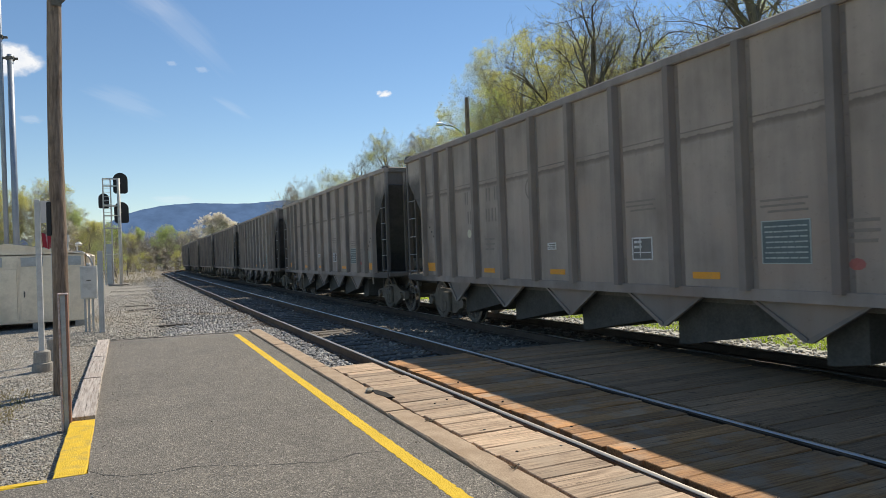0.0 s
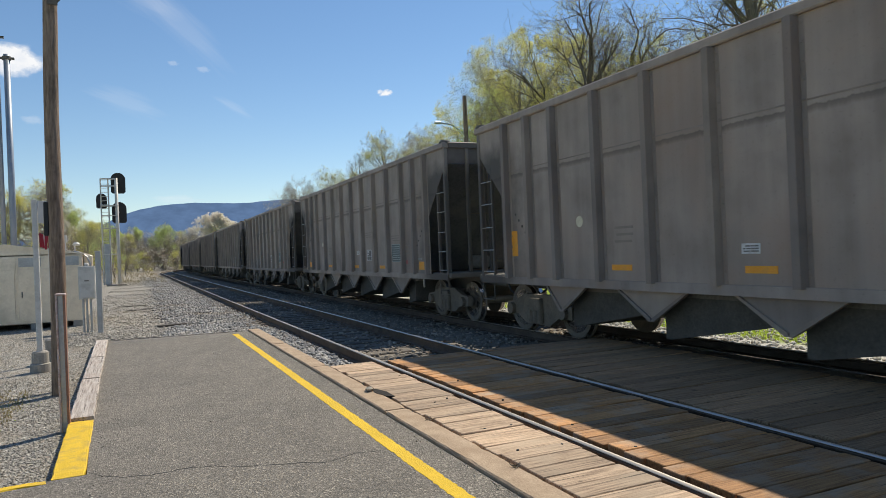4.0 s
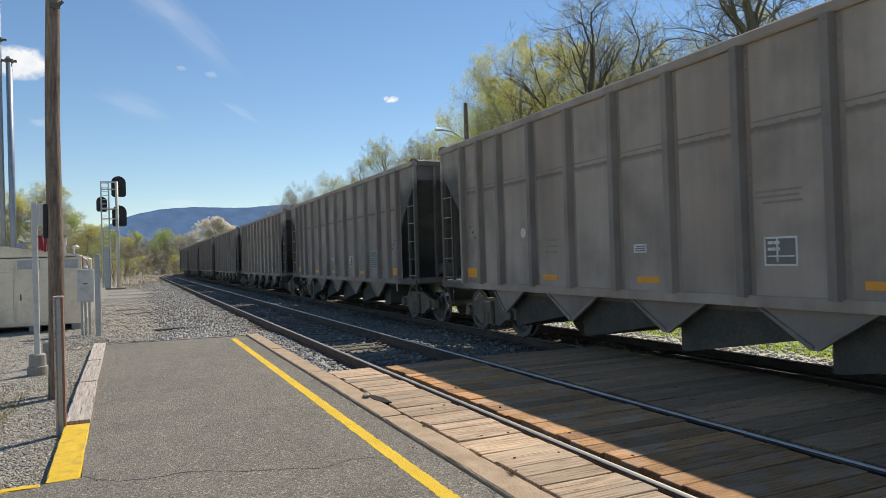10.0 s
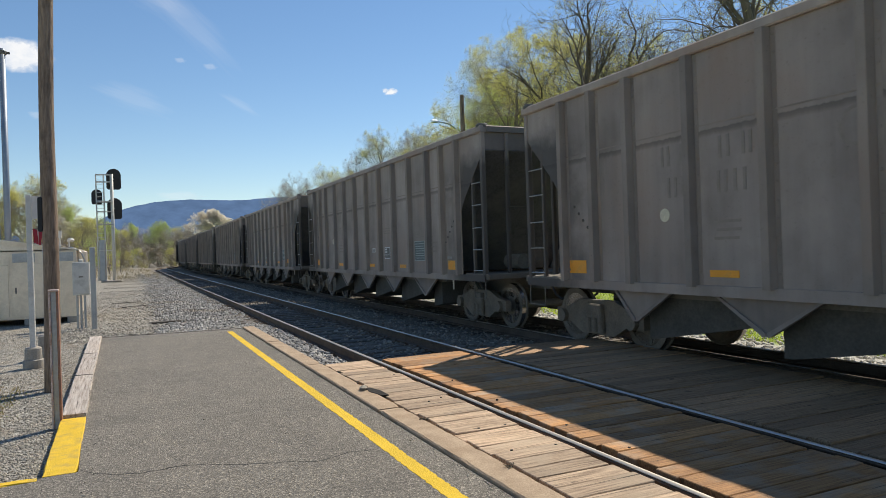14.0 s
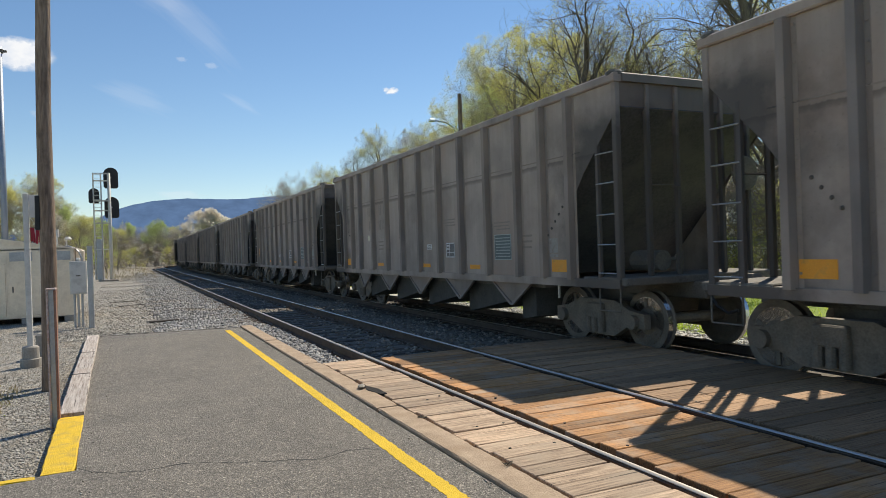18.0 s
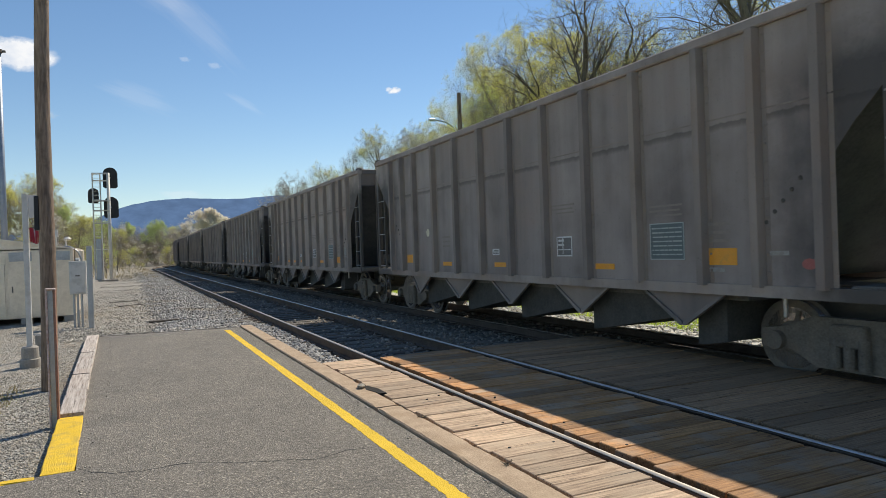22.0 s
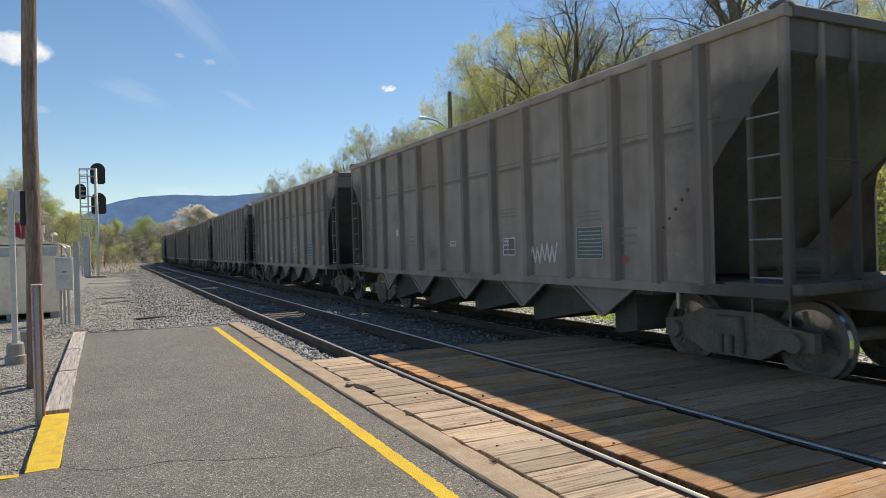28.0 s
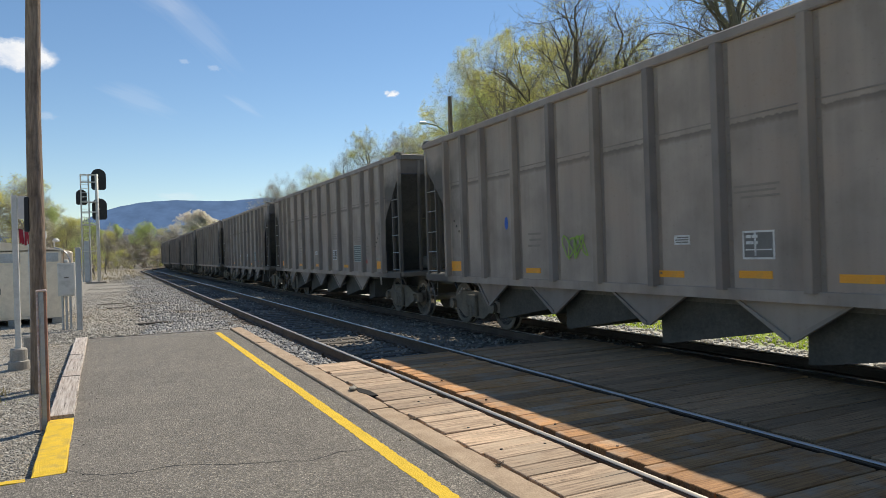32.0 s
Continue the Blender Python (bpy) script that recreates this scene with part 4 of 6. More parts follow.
    for k in (-1, 1):
        tk = Shape().slab(-1.15, 1.15, -0.2, 0.2, 0.46, 0.70, 0.02).lathe([(0.2, 0.7), (0.2, 0.78)], 16)
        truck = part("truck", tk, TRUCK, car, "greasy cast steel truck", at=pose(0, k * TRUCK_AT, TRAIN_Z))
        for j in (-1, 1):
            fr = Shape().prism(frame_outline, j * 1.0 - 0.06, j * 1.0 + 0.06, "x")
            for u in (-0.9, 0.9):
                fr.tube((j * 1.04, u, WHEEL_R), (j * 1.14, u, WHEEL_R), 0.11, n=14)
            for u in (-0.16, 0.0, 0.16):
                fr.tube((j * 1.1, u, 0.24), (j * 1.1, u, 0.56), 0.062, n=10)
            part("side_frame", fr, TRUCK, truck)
        for u in (-0.9, 0.9):
            part("wheelset", ws_mesh, WHEEL, truck, "dark wheelset with bright treads", at=pose(0, u, WHEEL_R))
    return car


def block(w, h, t=0.005):
    """A thin painted or taped patch on a car's side, facing -x."""
    return Shape().box(-t, 0.0, -w / 2, w / 2, -h / 2, h / 2)


def framed(w, h, bar=0.022):
    sh = Shape()
    for y0, y1, z0, z1 in ((-w / 2, w / 2, h / 2 - bar, h / 2), (-w / 2, w / 2, -h / 2, -h / 2 + bar), (-w / 2, -w / 2 + bar, -h / 2 + bar, h / 2 - bar), (w / 2 - bar, w / 2, -h / 2 + bar, h / 2 - bar)):
        sh.box(-0.005, 0, y0, y1, z0, z1)
    return sh


def text_bars(w, h, rows, seed, fill=0.5):
    rng, sh = random.Random(seed), Shape()
    for r in range(rows):
        z, y = h / 2 - h * (r + 0.5) / rows, -w / 2
        while y < w / 2 - 0.03:
            step = min(rng.uniform(0.04, 0.14), w / 2 - y)
            sh.box(-0.008, -0.004, y, y + step * 0.85, z - h / rows * fill / 2, z + h / rows * fill / 2)
            y += step
    return sh


def ribbon(points, width):
    """A brush stroke through (along, up) points on a car's side."""
    sh = Shape()
    for i, (a, b) in enumerate(zip(points, points[1:])):
        d = Vector((b[0] - a[0], b[1] - a[1]))
        n = Vector((-d.y, d.x)).normalized() * width / 2
        d = d.normalized() * width * 0.3
        q = [(a[0] - d.x + n.x, a[1] - d.y + n.y), (b[0] + d.x + n.x, b[1] + d.y + n.y), (b[0] + d.x - n.x, b[1] + d.y - n.y), (a[0] - d.x - n.x, a[1] - d.y - n.y)]
        sh.add([(-0.006 - 0.0006 * i, u, v) for u, v in q], [(0, 1, 2, 3)])
    return sh


LABEL = block(0.26, 0.12).mesh("stencil_label", WHITE_MARK)
LABEL_BARS = text_bars(0.22, 0.09, 3, 4).mesh("stencil_text", PANEL_GREY)
BOX_BACK = block(0.42, 0.32, 0.004).mesh("data_panel", PANEL_GREY)
BOX_RIM = framed(0.42, 0.32).box(-0.006, 0, 0.03, 0.05, -0.12, 0.14).box(-0.006, 0, -0.17, 0.17, -0.06, -0.045).mesh("panel_border", WHITE_MARK)
BOX_TEXT = text_bars(0.17, 0.14, 2, 9).mesh("panel_text", WHITE_MARK)
TEXT_BACK = block(0.62, 0.48, 0.004).mesh("notice_panel", NOTICE_TEAL)
TEXT_RIM = framed(0.62, 0.48, 0.014).mesh("notice_border", TEAL_MARK)
TEXT_ROWS = text_bars(0.54, 0.40, 7, 7, 0.30).mesh("notice_text", TEAL_MARK)
DOT = Shape().lathe([(0.088, 0.0), (0.088, 0.005)], 20, Matrix.Rotation(radians(-90), 4, "Y")).mesh("white_spot", SPOT_PAINT)
BLUE_DOT = Shape().lathe([(0.07, 0.0), (0.08, 0.005)], 9, Matrix.Rotation(radians(-90), 4, "Y") @ Matrix.Diagonal((1.5, 0.8, 1, 1))).mesh("paint_spot", BLUE_MARK)
def letter(width):
    """One faded, unreadable letter as two plain upright bars."""
    sh = Shape()
    for u in (-width, width):
        sh.box(-0.006, -0.003, u - 0.022, u + 0.022, -0.13, 0.13)
    return sh.mesh("faded_lettering", DARK_MARK)


LETTERS = [letter(k) for k in (0.055, 0.068, 0.06, 0.05)]
SCRIBBLE = ribbon([(0.13 * math.sin(a * 2.3) + 0.03 * math.sin(a * 7), 0.15 * math.cos(a * 1.7) + 0.04 * math.cos(a * 5.3)) for a in [i * 0.4 for i in range(34)]], 0.012).mesh("graffiti", PALE_MARK)
STENCIL_SHORT = Shape().box(-0.006, -0.003, -0.2, 0.2, 0.10, 0.135).box(-0.006, -0.003, -0.2, 0.16, 0.0, 0.035).box(-0.006, -0.003, -0.17, 0.2, -0.10, -0.065).mesh("faded_stencil", DARK_MARK)
STENCIL = Shape().box(-0.006, -0.003, -0.3, 0.3, 0.05, 0.075).box(-0.006, -0.003, -0.26, 0.3, -0.012, 0.012).box(-0.006, -0.003, -0.3, 0.2, -0.075, -0.05).mesh("faded_stencil", DARK_MARK)
SCRAWL = ribbon([(0.55, 0.20), (0.60, -0.05), (0.50, 0.28), (0.38, 0.10), (0.47, -0.02), (0.30, -0.04), (0.38, 0.14), (0.22, 0.10), (0.27, -0.08), (0.10, -0.05), (0.16, 0.12), (0.02, 0.08),
                 (0.05, -0.12), (-0.12, -0.06), (-0.10, 0.10), (-0.22, 0.0), (-0.30, 0.30), (-0.36, -0.30), (-0.52, -0.28), (-0.30, -0.18), (0.15, -0.16), (-0.05, -0.26), (0.2, -0.24)], 0.045).mesh("graffiti", WHITE_MARK)
ZIGZAG = ribbon([(0.42, 0.16), (0.40, -0.14), (0.30, 0.12), (0.22, -0.14), (0.16, 0.10), (0.08, -0.15), (0.02, 0.15), (-0.06, -0.1), (-0.14, 0.16), (-0.2, -0.14), (-0.28, 0.12), (-0.34, -0.13), (-0.42, 0.17)], 0.04).mesh("graffiti", WHITE_MARK)
LOOPS = ribbon([(0.05 * math.cos(a * 1.3) * (3 + math.sin(a)) + 0.02 * a - 0.3, 0.16 * math.sin(a * 1.9) + 0.03 * math.cos(a * 5)) for a in [i * 0.35 for i in range(46)]], 0.024).mesh("graffiti", GREEN_MARK)


def mark(car, name, mesh, y, z, label="", proud=0.0):
    return part(name, mesh, None, car, label, at=pose(-SIDE + 0.0055 - proud, y, z))


WIDE = block(0.43, 0.20).mesh("reflector", YELLOW_TAPE)
LONG = block(0.44, 0.085).mesh("reflector", YELLOW_TAPE)
TALL_TAPE = block(0.20, 0.46).mesh("reflector", YELLOW_TAPE)
PALE_PATCH = block(0.24, 0.24, 0.004).mesh("pale_patch", PALE_MARK)
STRIP_PATCH = block(0.24, 0.05, 0.004).mesh("pale_patch", PALE_MARK)
RED_BLOT = Shape().lathe([(0.06, 0.0), (0.075, 0.005)], 9, Matrix.Rotation(radians(-90), 4, "Y") @ Matrix.Diagonal((0.8, 1.2, 1, 1))).mesh("paint_spot", RED_MARK)
RING = Shape().add([(-0.005, r * math.cos(a), r * math.sin(a)) for a in [math.pi * k / 12 for k in range(24)] for r in (0.165, 0.20)],
                   [(2 * k, 2 * k + 1, (2 * k + 3) % 48, (2 * k + 2) % 48) for k in range(24)]).mesh("faded_emblem", DARK_MARK)
# cars by the set of tapes they carry
SHIFTED, TALL, LOW = {2, 7, 12, 15, 20, 25, 26, 4, 22, 29, 33}, {3, 16, 24, 30}, {18, 19, 13}
BARE, LETTERED = {5, 23}, {0, 2, 6, 11, 12, 14, 15, 16, 19, 20, 24, 27, 29, 31, 34}
RED_AT = {3: (-5.91, 1.27), 8: (-5.69, 1.39), 18: (-5.96, 1.25), 19: (-5.86, 1.22), 24: (-5.85, 1.25)}


def mark_car(car, j):
    """The stencils, tapes and paint that tell the cars apart; all positions from the car's middle."""
    rng = random.Random(100 + j)
    third = -0.28 if j in SHIFTED else 0.51
    if j in LOW:
        tapes = [(WIDE, 4.99, 1.30), (LONG, 2.85, 1.19), (LONG, 0.50, 1.19), (LONG, -2.62, 1.19), (WIDE, -4.82, 1.33 if j == 18 else 1.25)] + ([(LONG, 1.71, 1.18)] if j == 19 else [])
    elif j in TALL:
        tapes = [(TALL_TAPE, 5.95, 1.62), (LONG, 2.93, 1.20), (LONG, 0.52, 1.19), (LONG, -2.53, 1.17), (TALL_TAPE, -5.92, 1.63)]
    elif j in BARE:
        tapes = []
    else:
        tapes = [(WIDE, 5.84, 1.21), (LONG, 2.93, 1.155), (LONG, third, 1.155), (LONG, -2.76, 1.15), (WIDE, -5.75, 1.20)] + ([(LONG, -1.56, 1.17)] if j in (25, 26) else [])
    for mesh, u, z in tapes:
        mark(car, "reflector", mesh, u, z, "yellow reflective tape")
    lab = mark(car, "stencil_label", LABEL, third + (-0.20 if j in SHIFTED else 0.14), 1.43 if j in LOW or j in TALL else 1.585, "small white stencil label")
    part("stencil_text", LABEL_BARS, None, lab, at=pose(-0.003, 0, 0))
    box = mark(car, "data_panel", BOX_BACK, -1.61, 1.50, "grey data panel with white border")
    part("panel_border", BOX_RIM, None, box)
    part("panel_text", BOX_TEXT, None, box, at=pose(-0.002, 0.09, 0.06))
    note = mark(car, "notice_panel", TEXT_BACK, -3.91, 1.53, "dark teal notice panel with pale border and rows of marks")
    part("notice_border", TEXT_RIM, None, note)
    part("notice_text", TEXT_ROWS, None, note)
    if j not in (7, 26):
        mark(car, "white_spot", DOT, 3.80 + rng.uniform(-0.06, 0.12), 1.92 + rng.uniform(-0.03, 0.03), "round cream paint spot")
    if j in LETTERED:
        for i, u in enumerate((3.85, 3.50, 2.88, 2.55)):
            mark(car, "faded_lettering", LETTERS[i], u, 2.66, "faded dark letter block")
        for i, u in enumerate((3.74, 3.50, 2.92, 2.66)):
            mark(car, "faded_lettering", LETTERS[(i + 2) % 4], u, 2.25, "faded dark letter block")
        mark(car, "faded_emblem", RING, 1.25, 2.62, "faded dark ring emblem")
    for u, z in ((-1.6, 2.10), (-3.9, 1.93), (2.86, 1.66), (-4.75, 1.60)):
        mark(car, "faded_stencil", STENCIL if u < 0 and u > -4.5 else STENCIL_SHORT, u, z, "faded dark stencil rows")
    if j in (0, 1, 3, 8, 11, 15, 16, 19, 24, 25, 28, 31):
        mark(car, "pale_patch", PALE_PATCH, -5.60, 1.53, "worn pale patch")
    mark(car, "pale_patch", STRIP_PATCH, -5.60, 1.365 if j not in TALL else 1.32, "worn pale strip")
    if j in (16, 18, 24):
        mark(car, "pale_patch", STRIP_PATCH, -4.73, 1.175, "worn pale strip")
    if j not in (7, 12, 15, 16):
        u, z = RED_AT.get(j, (-4.71, 1.29))
        mark(car, "paint_spot", RED_BLOT, u, z, "small red paint blot")
    if j == 7:
        mark(car, "graffiti", SCRAWL, 1.86, 1.63, "white spray painted scrawl")
    if j in (7, 26):
        mark(car, "paint_spot", BLUE_DOT, 3.77, 2.0, "blue paint spot")
    if j in (25, 26):
        mark(car, "graffiti", LOOPS, 1.85, 1.54, "yellow-green spray painted loops")
    if j == 23:
        mark(car, "graffiti", ZIGZAG, -2.68, 1.37, "white spray painted zigzag")
    if j in (2, 11, 16, 23):
        mark(car, "graffiti", SCRIBBLE, {2: 1.81, 11: -2.67, 16: -2.85, 23: 1.74}[j], {2: 1.66, 11: 1.42, 16: 1.29, 23: 1.43}[j], "thin grey-white chalk scribble")


TRAIN = {}
first_car = hopper_car()
for j in range(-1, 38):
    TRAIN[j] = copy_thing(first_car, pose(0, 0, 0)) if j > -1 else first_car
for j, car in TRAIN.items():
    mark_car(car, j)


def travelled(t):
    """Metres that the train has gone since the clip began."""
    return 13.1785 * t + (0.0 if t < 20 else 0.0105 * (t - 20) ** 2)


# the train's small unevenness of pace, metres ahead at whole seconds
WANDER = {0: -0.10, 1: 0.14, 2: 0.05, 3: -0.10, 6: -0.02, 9: 0.05, 10: -0.14, 11: 0.12, 12: -0.05, 14: 0.18, 16: 0.0, 17: -0.02, 18: 0.15, 19: -0.03, 20: -0.02, 21: 0.19,
          22: 0.0, 25: 0.04, 27: 0.05, 28: 0.1, 29: -0.16, 30: -0.15, 31: 0.05, 32: -0.2}
WANDER_T, WANDER_M = list(WANDER), list(WANDER.values())


def car_place(j, t):
    return 9.23 + CAR_PITCH * j - travelled(t) + float(np.interp(t, WANDER_T, WANDER_M))


def motions():
    """All that moves: the cars, their wheels and the clouds."""
    for j, car in TRAIN.items():
        rows = []
        for t in range(0, 33):
            s = car_place(j, t)
            x, y, th = centre(s, TRAIN_OFF)
            rows.append((t, pose(x, y, 0, 0, 0, -math.degrees(th))))
        walk(car, rows)
        times = [f / 30 for f in range(0, 961) if -11 < car_place(j, f / 30) < 26]
        if len(times) < 2:
            continue
        base = travelled(times[0])
        for truck in car.children:
            if truck.name.split(".")[0] != "truck":
                continue
            for ws in truck.children:
                if ws.name.split(".")[0] != "wheelset":
                    continue
                u = ws.location.y
                at = lambda t: pose(0, u, WHEEL_R, math.degrees((travelled(t) - base) / WHEEL_R))
                rows = [(t, at(t)) for t in times]
                if times[0] > 0:
                    rows = [(0, at(times[0]))] + rows
                if times[-1] < 31.99:
                    rows = rows + [(32, at(times[-1]))]
                walk(ws, rows)
    for cl, home in CLOUDS:
        walk(cl, [(t, Matrix.Translation((3.9 * (t - 13), 0, 0)) @ home) for t in (0, 16, 32)])

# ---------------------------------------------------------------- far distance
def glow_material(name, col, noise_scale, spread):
    """Hazy distance: the light of the air before it is painted in as glow."""
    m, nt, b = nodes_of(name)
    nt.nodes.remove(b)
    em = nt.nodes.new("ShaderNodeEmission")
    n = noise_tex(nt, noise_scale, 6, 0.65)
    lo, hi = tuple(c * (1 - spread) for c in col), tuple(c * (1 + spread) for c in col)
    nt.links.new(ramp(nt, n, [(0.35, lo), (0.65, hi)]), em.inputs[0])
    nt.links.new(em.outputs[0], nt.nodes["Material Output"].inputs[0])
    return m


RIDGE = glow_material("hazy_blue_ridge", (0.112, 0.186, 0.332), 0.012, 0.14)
rv, rf = [], []
KNOTS = [(-2600, 120), (-1500, 150), (-700, 130), (-300, 120), (-145, 178), (-25, 236), (97, 266), (248, 279), (330, 278), (458, 275), (560, 280), (651, 290), (900, 300), (1500, 260), (2600, 200)]
rx = np.linspace(-2600, 2600, 260)
rz = np.interp(rx, [k[0] for k in KNOTS], [k[1] for k in KNOTS])
for i, (x, z) in enumerate(zip(rx, rz)):
    z = z + 3.0 * noise.noise(Vector((x * 0.02, 0, 0))) + 1.6 * noise.noise(Vector((x * 0.12, 4, 0)))
    for k, (dy, f) in enumerate(((0, 0.0), (150, 0.35), (260, 0.7), (420, 1.0), (700, 0.6))):
        rv.append((x, 3080 + dy, -6 + (z + 6) * f + (6 * noise.noise(Vector((x * 0.03, dy, 1))) if 0 < k < 3 else 0)))
rf = [(i * 5 + k, i * 5 + 5 + k, i * 5 + 6 + k, i * 5 + 1 + k) for i in range(len(rx) - 1) for k in range(4)]
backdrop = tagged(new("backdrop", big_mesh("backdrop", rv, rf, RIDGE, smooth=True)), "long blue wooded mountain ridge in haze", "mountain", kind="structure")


def cloud_material(name, seed, thick, edge, stretch=(1, 1, 1), scale=2.2):
    m, nt, b = nodes_of(name)
    nt.nodes.remove(b)
    tc = nt.nodes.new("ShaderNodeTexCoord")
    mp = nt.nodes.new("ShaderNodeMapping")
    mp.inputs["Location"].default_value = (seed, seed * 0.7, 0)
    mp.inputs["Scale"].default_value = stretch
    nt.links.new(tc.outputs["Generated"], mp.inputs[0])
    n = noise_tex(nt, scale, 8, 0.62, mp.outputs[0])
    gr = nt.nodes.new("ShaderNodeTexGradient")
    gr.gradient_type = "SPHERICAL"
    m2 = nt.nodes.new("ShaderNodeMapping")
    m2.inputs["Location"].default_value = (-1, -1, 0)
    m2.inputs["Scale"].default_value = (2, 2, 0)
    nt.links.new(tc.outputs["Generated"], m2.inputs[0])
    nt.links.new(m2.outputs[0], gr.inputs[0])
    ad = nt.nodes.new("ShaderNodeMath")
    ad.operation = "MULTIPLY_ADD"
    nt.links.new(gr.outputs["Fac"], ad.inputs[0])
    ad.inputs[1].default_value = edge
    nt.links.new(n, ad.inputs[2])
    fac = ramp(nt, map_range(nt, ad.outputs[0], 0.0, 1.6), [(0.42, (0, 0, 0)), (0.62, (thick, thick, thick))])
    fac = mix(nt, 1.0, fac, ramp(nt, gr.outputs["Fac"], [(0.0, (0, 0, 0)), (0.22, (1, 1, 1))]), "MULTIPLY")
    em = nt.nodes.new("ShaderNodeEmission")
    nt.links.new(ramp(nt, n, [(0.3, (0.72, 0.78, 0.88)), (0.6, (0.98, 0.98, 0.98))]), em.inputs[0])
    tr = nt.nodes.new("ShaderNodeBsdfTransparent")
    mx = nt.nodes.new("ShaderNodeMixShader")
    nt.links.new(fac, mx.inputs[0])
    nt.links.new(tr.outputs[0], mx.inputs[1])
    nt.links.new(em.outputs[0], mx.inputs[2])
    nt.links.new(mx.outputs[0], nt.nodes["Material Output"].inputs[0])
    return m


CLOUDS = []


def cloud(x, z, w, h, material, label, roll=0, y=3000):
    sh = Shape().add([(-w / 2, -h / 2, 0), (w / 2, -h / 2, 0), (w / 2, h / 2, 0), (-w / 2, h / 2, 0)], [(0, 1, 2, 3)])
    eye = Vector((0, 0, 1.5))
    at = Vector((x, y, z))
    home = Matrix.Translation(at) @ (at - eye).to_track_quat("Z", "Y").to_matrix().to_4x4() @ pose(0, 0, 0, 0, 0, roll)
    ob = solid("cloud", sh, material, label, "cloud", kind="structure", m=home)
    CLOUDS.append((ob, home))
    return ob


PUFF = [cloud_material("cloud_puff", 1.3, 0.95, 1.0, (1, 0.7, 1), 3.0), cloud_material("small_cloud_puff", 5.1, 0.95, 0.75, (1.3, 0.7, 1), 4.5)]
FAINT = cloud_material("cloud_scrap", 7.7, 0.19, 0.8, (1, 0.7, 1), 3.0)
WISP = cloud_material("cirrus", 3.3, 0.10, 0.62, (0.5, 2.2, 1), 2.2)
cloud(-385, 782, 300, 165, PUFF[0], "bright white fair-weather cloud")
cloud(1118, 742, 105, 42, PUFF[1], "small white cloud")
cloud(205, 812, 60, 26, FAINT, "tiny faint cloud")
cloud(322, 795, 76, 32, FAINT, "tiny faint cloud")
cloud(-300, 560, 110, 40, FAINT, "tiny faint cloud")
cloud(250, 960, 720, 200, WISP, "thin streak of high cloud", 42)
cloud(120, 1060, 420, 220, WISP, "thin streak of high cloud", 25)
cloud(30, 640, 420, 150, WISP, "thin streak of high cloud", 18)
cloud(440, 640, 260, 60, WISP, "thin streak of high cloud", 30)
cloud(250, 330, 330, 60, FAINT, "low pale cloud bank over the ridge", y=3900)

# ---------------------------------------------------------------- things beside the platform
def utility_pole(x, y, z0, top, lean, label):
    p = thing("utility_pole", label, "pole", pose(x, y, z0, 0, lean, 0))
    sh, n, rings = Shape(), 16, 26
    vs = []
    for k in range(rings + 1):
        z = top * k / rings - 0.3 * (k == 0)
        r0 = 0.096 - 0.02 * k / rings
        for i in range(n):
            a = 2 * math.pi * i / n
            r = r0 * (1 + 0.05 * noise.noise(Vector((math.cos(a) * 1.5, math.sin(a) * 1.5, z * 0.9))))
            vs.append((r * math.cos(a) + 0.012 * math.sin(z * 1.3), r * math.sin(a), z))
    fs = [(k * n + i, k * n + (i + 1) % n, (k + 1) * n + (i + 1) % n, (k + 1) * n + i) for k in range(rings) for i in range(n)]
    fs += [tuple(range(n - 1, -1, -1)), tuple(rings * n + i for i in range(n))]
    part("shaft", sh.add(vs, fs), POLE_WOOD, p, smooth=True)
    return p


up = utility_pole(-0.955, 10.15, -0.11, 9.0, 0.65, "dark weathered wooden utility pole beside the kerb")
part("meter_box", Shape().slab(-0.128, -0.070, -0.06, 0.06, 2.06, 2.50, 0.01), BLACK_PAINT, up, "narrow black box")
part("bracket", Shape().slab(-0.02, 0.10, -0.11, -0.085, 5.03, 5.11, 0.004).tube((0.08, -0.1, 5.07), (0.13, -0.1, 5.13), 0.02), SOOTY, up)

hb = thing("steel_post", "short rusty brown steel channel post beside the kerb", "post", pose(-0.705, 7.87, -0.11))
part("flange", Shape().slab(-0.044, -0.026, -0.045, 0.045, -0.3, 1.375, 0.003), PINK_STEEL, hb, "flange with faded pinkish white paint")
part("flange", Shape().slab(0.022, 0.044, -0.045, 0.045, -0.3, 1.375, 0.003), RUSTY, hb, "rust-red flange")
part("web", Shape().slab(-0.027, 0.023, -0.020, -0.008, -0.3, 1.37, 0.002), GALVANISED, hb, "bare grey web")
part("cap", Shape().slab(-0.046, 0.046, -0.048, 0.048, 1.372, 1.392, 0.006), PINK_STEEL, hb)
hb2 = thing("steel_post", "short rusty brown steel post behind the utility pole", "post", pose(-1.0, 10.45, -0.11))
part("channel", Shape().slab(-0.05, 0.05, -0.04, 0.04, -0.3, 1.1, 0.006), RUSTY, hb2)

